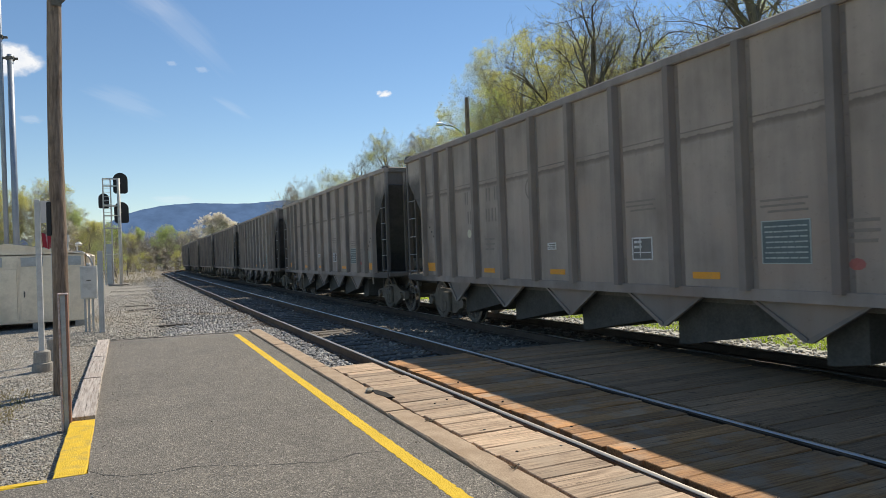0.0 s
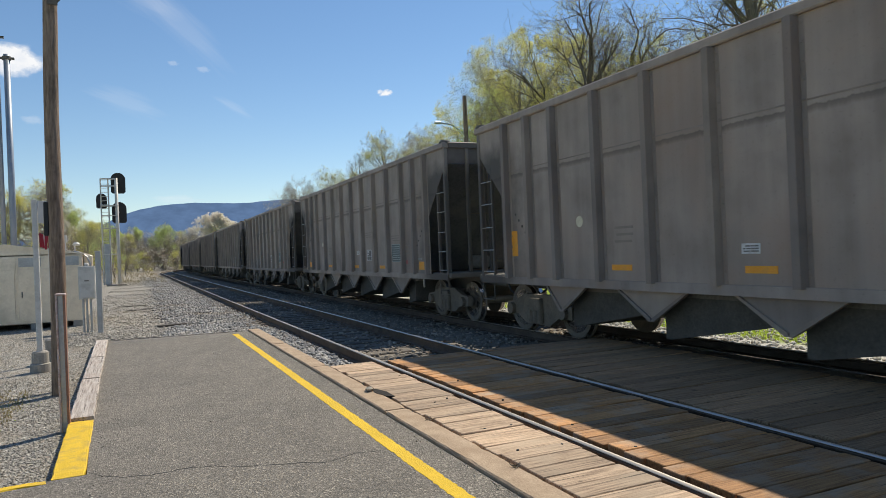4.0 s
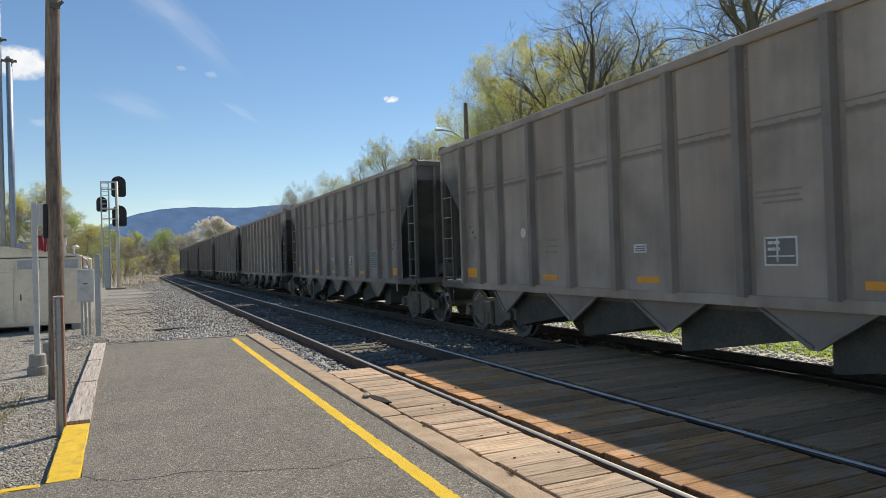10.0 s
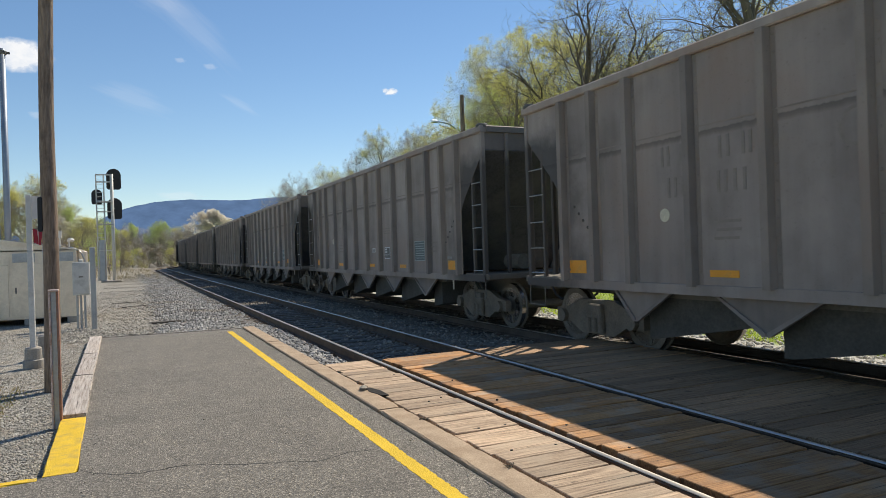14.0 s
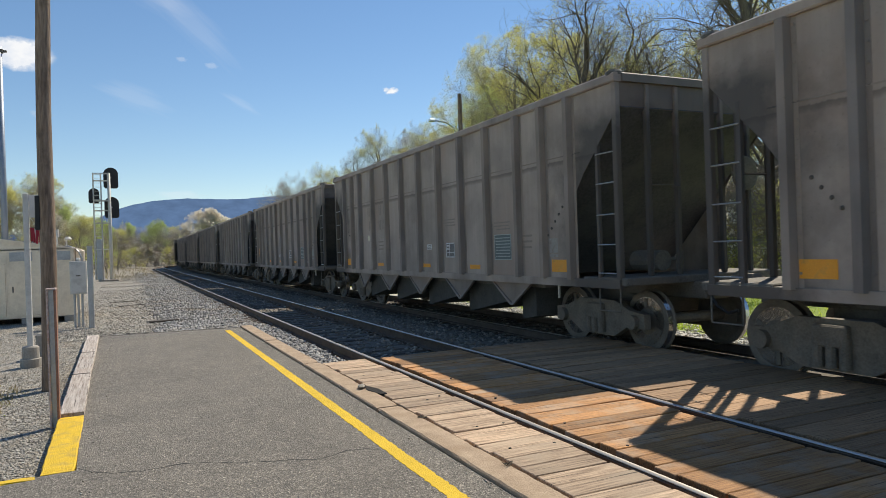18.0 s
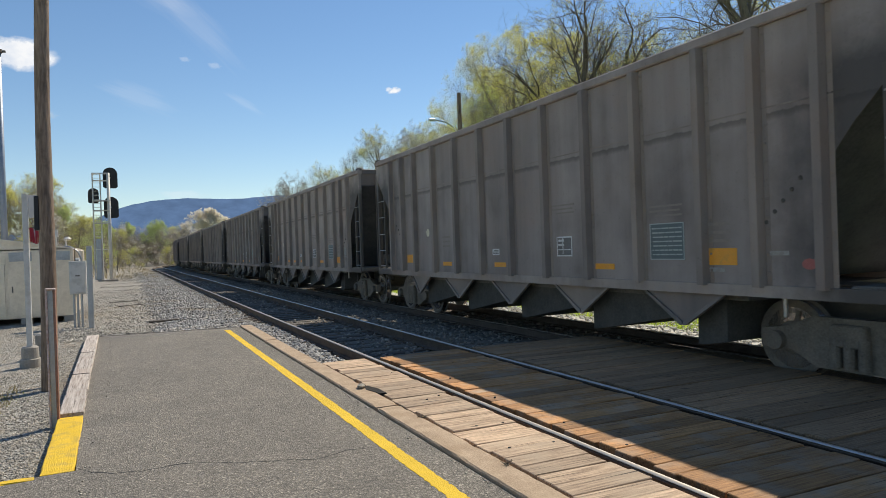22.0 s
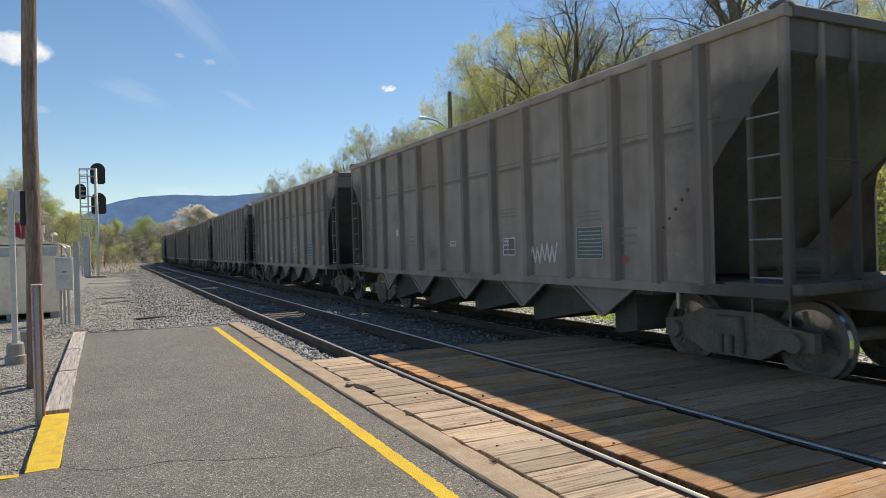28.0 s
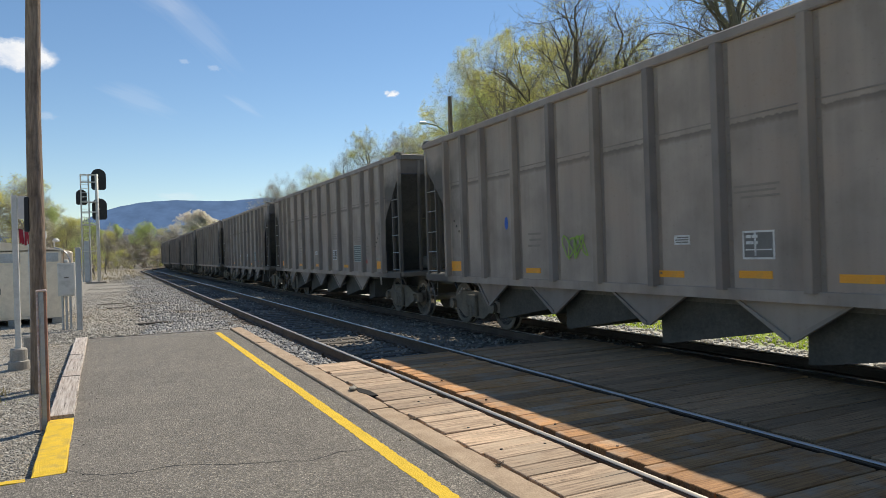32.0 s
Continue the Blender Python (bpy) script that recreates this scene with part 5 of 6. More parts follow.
sp = thing("sign_post", "white square post on a concrete footing with small signs", "sign post", pose(-1.44, 12.6, -0.11))
part("shaft", Shape().slab(-0.04, 0.04, -0.04, 0.04, 0.3, 2.74, 0.008), WHITE_PAINT, sp)
part("footing", Shape().lathe([(0.155, -0.2), (0.15, 0.13), (0.125, 0.14), (0.12, 0.31), (0.10, 0.33)], 18), CONCRETE, sp, "round stepped concrete footing")
part("sign_plate", Shape().box(0.045, 0.06, 0.02, 0.36, 2.36, 2.72, pose(0, 0, 0, 0, 0, -52)), WHITE_PAINT, sp, "small white sign plate seen from its edge")
part("sign_corner", Shape().prism([(0.0, 0.0), (0.14, 0.0), (0.0, -0.16)], 0.043, 0.046, "x", pose(0, 0, 2.72, 0, 0, -52) @ pose(0, 0.02, 0)), BLUE_MARK, sp, "blue corner of the sign")
sp2 = thing("sign_post", "slim white post on a block beside the signal hut", "sign post", pose(-1.335, 13.6, -0.11))
part("shaft", Shape().slab(-0.035, 0.035, -0.035, 0.035, 0.2, 2.3, 0.008), WHITE_PAINT, sp2)
part("footing", Shape().slab(-0.13, 0.13, -0.13, 0.13, -0.2, 0.42, 0.02), CONCRETE, sp2)

# a small striped flag hanging from the white post in folds
flag = thing("flag", "small drooping red and white striped flag on the white post", "flag", pose(-1.44, 12.6, -0.04))
for k in range(6):
    x, w, sh = 0.055 + 0.026 * k, 0.030, Shape()
    y, sway, drop = -0.05 - 0.022 * (k % 2), 0.02 * math.sin(k * 1.7), 0.27 - 0.05 * abs(k - 2.5) / 2.5
    rows = [(x, 2.13 - 0.012 * k), (x + 0.004, 2.13 - drop * 0.4), (x + 0.008 + sway * 0.4, 2.13 - drop * 0.75), (x + 0.006 + sway * 0.5, 2.13 - drop)]
    for (xa, za), (xb, zb) in zip(rows, rows[1:]):
        sh.add([(xa, y, za), (xa + w, y + 0.012, za), (xb + w, y + 0.012, zb), (xb, y, zb), (xa, y + 0.004, za), (xa + w, y + 0.016, za), (xb + w, y + 0.016, zb), (xb, y + 0.004, zb)],
               [(0, 1, 2, 3), (7, 6, 5, 4), (0, 4, 5, 1), (3, 2, 6, 7), (0, 3, 7, 4), (1, 5, 6, 2)])
    part("stripe", sh, WHITE_PAINT if k % 3 == 2 else RED_CLOTH, flag)
part("stick", Shape().tube((0.0, -0.02, 2.11), (0.22, -0.05, 2.15), 0.008, n=6), SOOTY, flag)

gp = thing("bollard", "galvanised square steel bollard beside the meter cabinet", "bollard", pose(-0.85, 18.9, -0.11))
part("shaft", Shape().slab(-0.062, 0.062, -0.062, 0.062, -0.2, 1.97, 0.012), GALVANISED, gp)
part("cap", Shape().slab(-0.068, 0.068, -0.068, 0.068, 1.965, 2.0, 0.012), GALVANISED, gp)

mc = thing("meter_cabinet", "pale grey meter cabinet on conduit legs", "cabinet", pose(-1.13, 19.3, -0.11))
part("body", Shape().slab(-0.19, 0.19, -0.1, 0.12, 0.82, 1.64, 0.012), WHITE_PAINT, mc)
part("door", Shape().slab(-0.17, 0.17, -0.118, -0.098, 0.86, 1.60, 0.006), WHITE_PAINT, mc)
part("name_plate", Shape().box(-0.05, 0.05, -0.122, -0.117, 1.26, 1.29), SOOTY, mc)
part("hood", Shape().slab(-0.05, 0.05, -0.06, 0.08, 1.635, 1.72, 0.02), WHITE_PAINT, mc)
for x in (-0.1, -0.02, 0.07):
    part("conduit", Shape().tube((x, 0, -0.2), (x, 0, 0.84), 0.027, n=10), GALVANISED, mc)

# signal hut: a row of sheet-metal panels under a low gable
hut = thing("signal_hut", "dull aluminium railway signal hut with a low roof", "hut", pose(-1.34, 21.2, -0.11))
W, D, HH = 3.6, 2.4, 2.02
part("wall", Shape().slab(-W, 0, 0, D, 0.16, HH, 0.02), ALUMINIUM, hut)
roof = Shape().prism([(0.06, HH - 0.02), (-W / 2, HH + 0.28), (-W - 0.06, HH - 0.02), (-W - 0.06, HH - 0.06), (-W / 2, HH + 0.22), (0.06, HH - 0.06)], -0.06, D + 0.06, "y")
part("roof", roof, ALUMINIUM, hut)
part("gable", Shape().prism([(0.0, HH - 0.05), (-W / 2, HH + 0.22), (-W, HH - 0.05)], 0.0, D, "y"), ALUMINIUM, hut)
for x in (-3.3, -2.25, -1.15, -0.15):
    part("skid", Shape().slab(x - 0.12, x + 0.12, -0.02, D, 0.0, 0.17, 0.01), CONCRETE, hut)
for x in (-2.46, -1.52):
    d = part("door", Shape().slab(x, x + 0.86, -0.022, 0.004, 0.24, 1.62, 0.006), ALUMINIUM, hut, "flush metal door")
    part("handle", Shape().slab(x + 0.07, x + 0.1, -0.05, -0.02, 0.86, 1.02, 0.006), SOOTY, d)
for x in (-2.46, -1.52, -0.62):
    v = part("vent", Shape().slab(x + 0.02, x + 0.54, -0.02, 0.004, 1.68, 1.92, 0.004), GALVANISED, hut, "louvred vent")
    for k in range(4):
        part("louvre", Shape().box(x + 0.04, x + 0.52, -0.03, -0.016, 1.71 + 0.05 * k, 1.722 + 0.05 * k), GALVANISED, v)
for x in (-2.52, -1.58, -0.66, -0.02):
    part("seam", Shape().box(x - 0.012, x + 0.012, -0.014, 0.0, 0.2, HH - 0.05), ALUMINIUM, hut)
part("side_box", Shape().slab(0.0, 0.22, 0.35, 1.0, 0.9, 1.95, 0.03), ALUMINIUM, hut, "box on the hut end")
part("mast_lamp", Shape().tube((-0.42, 0.4, HH), (-0.42, 0.4, HH + 0.42), 0.02).tube((-0.42, 0.4, HH + 0.30), (-0.42, 0.4, HH + 0.50), 0.05)
     .tube((-0.2, 0.5, HH - 0.05), (-0.2, 0.5, HH + 0.2), 0.02).lathe([(0.08, HH + 0.2), (0.10, HH + 0.24), (0.04, HH + 0.30)], 14, pose(-0.16, 0.5, 0)), WHITE_PAINT, hut, "small white lamp and vent pipe on the roof")
part("pipe_loop", Shape().line([(-0.30, 0.2, HH - 0.02), (-0.14, 0.15, HH + 0.03), (0.0, 0.12, HH - 0.02), (0.12, 0.10, HH - 0.14), (0.19, 0.10, HH - 0.32), (0.20, 0.10, HH - 0.9), (0.0, 0.12, HH - 0.95)], 0.022), GALVANISED, hut, "bent grey pipe over the hut corner")
for x in (-3.0, -1.9, -0.8):
    part("vent_cap", Shape().lathe([(0.10, HH + 0.16), (0.12, HH + 0.24), (0.05, HH + 0.30)], 14, pose(x, 1.1, 0)), GALVANISED, hut)

for x, top, r, lab in ((-3.54, 13.5, 0.062, "tall slim blue-grey steel pole behind the hut"), (-3.29, 7.66, 0.082, "shorter blue-grey steel pole behind the hut")):
    pl = thing("steel_pole", lab, "pole", pose(x, 23.9, -0.11))
    k = 23.9 / 22.0
    part("shaft", Shape().tube((0, 0, -0.3), (0, 0, top * (1 if top > 10 else 1.05)), r * k, r * k * 0.96, n=16), BLUE_STEEL, pl, smooth=True)
    zc = 8.5 if top > 10 else 7.88
    part("clamp", Shape().tube((0, 0, zc), (0, 0, zc + 0.1), r * k + 0.03, n=16).box(-0.2, 0.2, -0.03, 0.03, zc + 0.02, zc + 0.08), SOOTY, pl)

# ---------------------------------------------------------------- signal mast
sm = thing("signal_mast", "grey railway signal mast with ladder cage and black heads", "signal", pose(-1.16, 57.9, -0.11))
part("mast", Shape().tube((0, 0, -0.3), (0, 0, 8.2), 0.125, 0.115, n=14), WHITE_PAINT, sm, smooth=True)
part("footing", Shape().slab(-0.9, 0.5, -0.5, 0.5, -0.3, 0.12, 0.03), CONCRETE, sm)
lad = Shape()
for x in (-1.07, -0.55):
    lad.tube((x, 0, 0.1), (x, 0, 8.15), 0.05, n=8)
for k in range(26):
    lad.tube((-1.07, 0, 0.3 + k * 0.31), (-0.55, 0, 0.3 + k * 0.31), 0.018, n=6)
part("ladder", lad, WHITE_PAINT, sm, "grey steel ladder")
cage = Shape()
for z in (8.15, 7.6, 6.1, 5.35, 4.4, 2.4):
    cage.line([(-1.07, -0.25, z), (0.0, -0.25, z), (0.0, 0.3, z), (-1.07, 0.3, z), (-1.07, -0.25, z)], 0.03, 6)
for x in (-1.07, -0.55, 0.0):
    cage.tube((x, -0.25, 5.3), (x, -0.25, 8.15), 0.022, n=6)
part("cage", cage, WHITE_PAINT, sm, "railed service platforms")
for z in (6.1, 4.4):
    part("platform_grate", Shape().slab(-1.07, 0.1, -0.25, 0.4, z - 0.05, z, 0.01), GALVANISED, sm)
part("relay_case", Shape().slab(-0.98, -0.6, -0.2, 0.2, 0.12, 3.2, 0.03), GALVANISED, sm, "tall narrow grey case at the mast's foot")


def signal_head(x, z, w, h):
    hd = Shape()
    n, o = 12, []
    r = w / 2
    for i in range(n + 1):
        a = math.pi * i / n
        o.append((x + r * math.cos(a), z + h / 2 - r + r * math.sin(a)))
    c = 0.25 * r
    o += [(x - r, z - h / 2 + c), (x - r + c, z - h / 2), (x + r - c, z - h / 2), (x + r, z - h / 2 + c)]
    hd.prism(o, 0.40, 0.44, "y")
    head = part("signal_head", hd, BLACK_PAINT, sm, "round-topped black background plate")
    for k in (-1, 0, 1):
        part("lamp_hood", Shape().tube((x, 0.43, z + k * h * 0.27), (x, 0.76, z + k * h * 0.27), w * 0.13, n=14), BLACK_PAINT, head)
    part("bracket", Shape().tube((x, 0.42, z), (0 if x > -0.8 else -0.8, 0, z), 0.05, n=8), GALVANISED, head)


signal_head(0.14, 7.86, 1.02, 1.60)
signal_head(0.15, 5.60, 1.02, 1.62)
signal_head(-1.05, 6.50, 0.74, 1.14)

# scrap tie on the gravel
scrap = solid("scrap_board", Shape().slab(-0.36, 0.36, -0.06, 0.06, 0, 0.05, 0.012), TIE_WOOD, "dark broken board lying on the gravel", "board", m=pose(0.8, 19.1, -0.11, 0, 0, 12))
for x, y, r in ((0.1, 26.5, 30), (-0.2, 29, 12)):
    solid("scrap_board", Shape().slab(-0.5, 0.5, -0.05, 0.05, 0, 0.04, 0.01), TIE_WOOD, "thin dark stick lying on the gravel", "board", m=pose(x, y, -0.12, 0, 0, r))

# street lamp pole beyond the train
lp = thing("street_lamp", "wooden pole with a curved street lamp arm beyond the train", "street lamp", pose(20.9, 42, -0.42))
part("pole", Shape().tube((0, 0, -0.3), (0, 0, 12.45), 0.19, 0.14, n=14), POLE_WOOD, lp)
part("arm", Shape().line([(0, 0, 9.5), (-0.5, 0, 10.1), (-1.1, 0, 10.45), (-1.9, 0, 10.55)], 0.05), BRIGHT_METAL, lp)
part("lamp_head", Shape().slab(-2.35, -1.85, -0.12, 0.12, 10.44, 10.64, 0.04), BRIGHT_METAL, lp)

# ---------------------------------------------------------------- trees
def tree_meshes(seed, height, radius, base, leaves, leaf_size, leaf_mat, limbs=11, bare=0.0, trunk_r=0.26, bark=BARK, fine=True, crook=1.0):
    """Trunk with limbs, branches and twigs that fill a rounded crown from base to height, and leaves in loose clumps along the twigs."""
    rng = random.Random(seed)
    V, F, tips = [], [], []
    mid, rz = (base + height) / 2, (height - base) / 2

    def reach(p, d):
        """How far it is from p along d to the edge of the crown."""
        q, w = Vector((p.x / radius, p.y / radius, (p.z - mid) / rz)), Vector((d.x / radius, d.y / radius, d.z / rz))
        a, b, c = w.dot(w), q.dot(w), q.dot(q) - 1
        h = b * b - a * c
        return max(0.0, (-b + math.sqrt(h)) / a) if h > 0 else 0.0

    def limb(p, d, length, r, depth):
        n, sides = (8, 7, 5, 3, 2)[depth], (9, 6, 4, 3, 3)[depth]
        ring0, pts = len(V), []
        d = d.normalized()
        thin = (0.62, 0.80, 0.80, 0.75, 0.7)[depth]
        for k in range(n + 1):
            f = k / n
            rr = max(r * (1 - thin * f), 0.006)
            q = d.to_track_quat("Z", "Y")
            for i in range(sides):
                a = 2 * math.pi * i / sides
                V.append(p + q @ Vector((rr * math.cos(a), rr * math.sin(a), 0)))
            pts.append((p.copy(), d.copy(), rr))
            wob = (0.07, 0.20, 0.22, 0.22, 0.2)[depth] * crook
            d = (d + Vector((rng.gauss(0, wob), rng.gauss(0, wob), rng.gauss(0, wob) + (0.02, 0.07, 0.03, 0.0, -0.05)[depth]))).normalized()
            p = p + d * length / n
        for k in range(n):
            for i in range(sides):
                a, b = ring0 + k * sides + i, ring0 + k * sides + (i + 1) % sides
                F.append((a, b, b + sides, a + sides))
        if depth >= 2:
            tips.extend(q for q, _, _ in pts[1:])
        kids = (limbs, 9, 7, 4 if fine else 0, 0)[depth]
        start = (max(0.12, (base * 0.8) / height), 0.22, 0.15, 0.2, 1)[depth]
        for c in range(kids):
            f = start + (1 - start) * (c + rng.random()) / kids
            q, dd, rr = pts[min(int(round(f * n)), n)]
            turn = c * 2.4 + rng.uniform(-0.5, 0.5)
            axis = dd.to_track_quat("Z", "Y") @ Vector((math.cos(turn), math.sin(turn), 0))
            tilt = (1.15 - 0.75 * f) * rng.uniform(0.8, 1.15) if depth == 0 else rng.uniform(0.45, 1.05)
            nd = (dd * math.cos(tilt) + axis * math.sin(tilt)).normalized()
            far = reach(q, nd)
            ln = far * rng.uniform(0.72, 1.0) if depth == 0 else min(far * rng.uniform(0.8, 1.1) + 0.12, length * (rng.uniform(0.45, 0.75) * (1.15 - 0.6 * f)))
            if ln > 0.12:
                limb(q, nd, ln, max(rr * (0.60, 0.58, 0.6, 0.7)[depth], 0.007), depth + 1)

    limb(Vector((0, 0, -0.3)), Vector((rng.gauss(0, 0.05), rng.gauss(0, 0.05), 1)), height * 0.80, trunk_r, 0)
    wood = big_mesh("trunk", [tuple(v) for v in V], F, bark, smooth=True)
    rs = np.random.RandomState(seed)
    live = np.array([tuple(q) for q in tips if noise.noise(q * 0.42 + Vector((seed, 0, 0))) + 0.5 * noise.noise(q * 1.3) > bare])
    if not leaves or not len(live):
        return wood, None
    c = live[rs.randint(0, len(live), leaves)] + rs.normal(0, 0.13, (leaves, 3))
    c = np.repeat(c, 2, 0) + rs.normal(0, 0.07, (2 * leaves, 3))
    a = rs.normal(0, 1, c.shape)
    a /= np.linalg.norm(a, axis=1, keepdims=True)
    b = np.cross(a, rs.normal(0, 1, c.shape))
    b /= np.linalg.norm(b, axis=1, keepdims=True)
    size = leaf_size * rs.uniform(0.5, 1.2, (len(c), 1))
    quads = np.stack([c + a * size, c + b * size * 0.6, c - a * size, c - b * size * 0.6], 1)
    return wood, big_mesh("crown", quads.reshape(-1, 3), np.arange(4 * len(c)).reshape(-1, 4), leaf_mat)


def tree(meshes, x, y, z, turn, size, label, group):
    t = thing("tree", label, "tree", pose(x, y, z, 0, 0, turn), group)
    t.scale = (size, size, size)
    part("trunk", meshes[0], None, t, "grey-brown trunk and bare branches")
    if meshes[1]:
        part("crown", meshes[1], None, t, "fresh spring leaves")
    return t


BIG = [tree_meshes(11, 20, 6.2, 3.5, 18000, 0.05, LEAF_YELLOW, 13, -0.05, 0.30, TWIG), tree_meshes(12, 20, 6.0, 3.0, 8000, 0.048, LEAF_YELLOW, 13, 0.10, 0.28, TWIG),
       tree_meshes(13, 21, 6.8, 4.0, 1500, 0.045, LEAF_YELLOW, 10, 0.15, 0.42, BARK, True, 1.35), tree_meshes(14, 19, 5.8, 2.5, 18000, 0.05, LEAF_GREEN, 13, -0.10, 0.26, TWIG),
       tree_meshes(15, 19.5, 5.4, 3.0, 1500, 0.045, LEAF_PALE, 14, 0.05, 0.24, TWIG)]
SMALL = [tree_meshes(21, 10, 3.3, 1.2, 5000, 0.06, LEAF_YELLOW, 13, -0.05, 0.15, TWIG), tree_meshes(22, 10, 3.0, 1.0, 900, 0.07, LEAF_PALE, 14, 0.10, 0.15, TWIG),
         tree_meshes(23, 10, 3.3, 1.0, 6000, 0.06, LEAF_GREEN, 13, -0.12, 0.15, TWIG), tree_meshes(24, 9, 4.0, 1.5, 15000, 0.11, LEAF_PALE, 14, -0.3, 0.18, TWIG, False)]
BUSH = [tree_meshes(31, 4.2, 1.8, 0.2, 1100, 0.07, LEAF_YELLOW, 12, -0.2, 0.06, TWIG, False), tree_meshes(32, 4.5, 1.8, 0.2, 500, 0.07, LEAF_PALE, 12, 0.1, 0.06, TWIG)]
KIND_BIG = ("tall tree with yellow-green spring leaves", "tall tree with sparse yellow-green spring leaves", "tall nearly bare tree with crooked dark limbs", "tall tree in fresh green leaf")
for k, x, y, size, turn in ((3, 25.8, 50, 0.80, 10), (0, 27.6, 47, 0.94, 120), (2, 28.6, 41, 1.02, 60), (0, 33.0, 51, 1.06, 200), (2, 34.2, 40, 1.0, 150), (1, 36.5, 47, 1.15, 300), (0, 40, 52, 1.08, 20), (2, 40.5, 37, 1.05, 80),
                            (1, 42, 43, 1.0, 220), (2, 26.9, 21.6, 0.92, 230), (1, 47, 38, 1.05, 75), (0, 46, 47, 1.05, 170), (1, 36, 30, 0.85, 100), (2, 48, 30, 1.0, 190), (0, 44, 25, 0.9, 330), (1, 52, 34, 1.05, 50),
                            (1, 40, 20, 0.9, 280), (0, 37, 13, 0.9, 110), (2, 46, 17, 1.0, 350), (0, 31, 58, 0.95, 250), (0, 36, 60, 1.0, 40), (3, 43, 60, 1.05, 90)):
    tree(BIG[k], x, y, -0.42, turn, size, KIND_BIG[k], "trees beyond the train")
for k, x, y, size, turn in ((4, 25.0, 118, 0.86, 20), (4, 23.6, 121, 0.80, 60), (4, 28.0, 121, 0.88, 200), (1, 31.8, 118, 0.90, 110), (0, 34.8, 120, 0.86, 300), (4, 37.5, 122, 0.92, 70), (1, 41, 118, 0.85, 120),
                            (4, 30.8, 92, 0.90, 250), (1, 33.8, 92, 1.02, 10), (4, 34.8, 95, 1.0, 80), (4, 38.0, 91, 1.08, 50), (4, 41.2, 93, 1.12, 200), (1, 42.6, 97, 1.1, 0), (0, 44.5, 96, 1.05, 90), (1, 49, 92, 1.05, 150), (2, 46, 88, 1.0, 20)):
    tree(BIG[k], x, y, -0.42, turn, size, ("roadside tree with first yellow leaves", "half-bare roadside tree with thin leaves", "bare roadside tree with dense twigs", "", "bare roadside tree with pale twigs")[k], "trees beyond the bend")
for k, x, y, size, turn in ((0, -9.5, 66, 0.80, 0), (0, -7.0, 68, 0.92, 60), (1, -5.8, 64, 0.80, 140), (2, -4.3, 74, 0.72, 220), (0, -12, 70, 0.95, 300), (1, -15, 66, 1.0, 30), (2, -3.0, 84, 0.62, 80), (0, -18, 75, 1.0, 190), (0, -24, 72, 1.0, 20),
                            (1, -8.4, 70, 1.0, 75), (0, -3.9, 66, 0.55, 20), (1, -2.2, 90, 0.7, 160), (0, -6.4, 78, 0.8, 250), (0, -1.2, 96, 0.55, 30), (1, -5.0, 60, 0.55, 310)):
    tree(SMALL[k], x, y, -0.12, turn, size, ("tree with yellow-green leaves behind the signal hut", "half-bare tree behind the signal hut", "tree in fresh green leaf behind the signal hut")[k], "trees behind the signal hut")
rng = random.Random(77)
for i in range(84):
    x, y = -8 + i * 0.45 + rng.uniform(-1, 1), 150 + rng.uniform(-8, 34)
    k = rng.choice((1, 1, 1, 1, 0, 1, 1, 1, 2, 1))
    tree(SMALL[k], x, y, -0.3, rng.uniform(0, 360), rng.uniform(0.55, 1.0), ("small tree with yellow-green leaves in the far thicket", "small bare tree in the far thicket", "small green tree in the far thicket")[k], "thicket at the bend")
for x, y, size in ((19.5, 194, 1.62), (24.5, 200, 1.4)):
    tree(SMALL[3], x, y, -0.3, x * 30, size, "round tree covered in pale blossom", "thicket at the bend")
for i in range(40):
    x, y = -9 + i * 0.55 + rng.uniform(-1, 1), rng.uniform(118, 150)
    if x > 2.0 and y < 128:
        y += 22
    k = rng.choice((0, 1, 1))
    b = tree(BUSH[k], x, y, -0.2, rng.uniform(0, 360), rng.uniform(0.5, 0.95), ("low green shrub at the thicket's edge", "low half-bare shrub at the thicket's edge")[k], "shrubs at the bend")
for i in range(22):
    x, y = 16 + i * 1.5 + rng.uniform(-1, 1), 20 + rng.uniform(0, 26)
    tree(BUSH[rng.choice((0, 1))], x, y, -0.42, rng.uniform(0, 360), rng.uniform(0.6, 1.1), "undergrowth shrub beneath the trees", "shrubs beyond the train")

for i in range(30):
    a, d = radians(44 + i * 0.75), rng.uniform(29, 40)
    tree(BUSH[i % 2], d * math.sin(a), d * math.cos(a), -0.42, rng.uniform(0, 360), rng.uniform(0.8, 1.35), "undergrowth shrub beneath the trees", "shrubs beyond the train")
for i in range(26):
    far = i % 2
    x, y = (rng.uniform(46, 62) if far else rng.uniform(27, 42)), rng.uniform(2, 34)
    k = rng.choice((0, 2, 1))
    tree(SMALL[k], x, y, -0.42, rng.uniform(0, 360), rng.uniform(0.8, 1.1) if far else rng.uniform(0.45, 0.75),
         ("small tree with yellow-green leaves beyond the train", "small pale half-bare tree beyond the train", "small green tree beyond the train")[k], "small trees beyond the train")

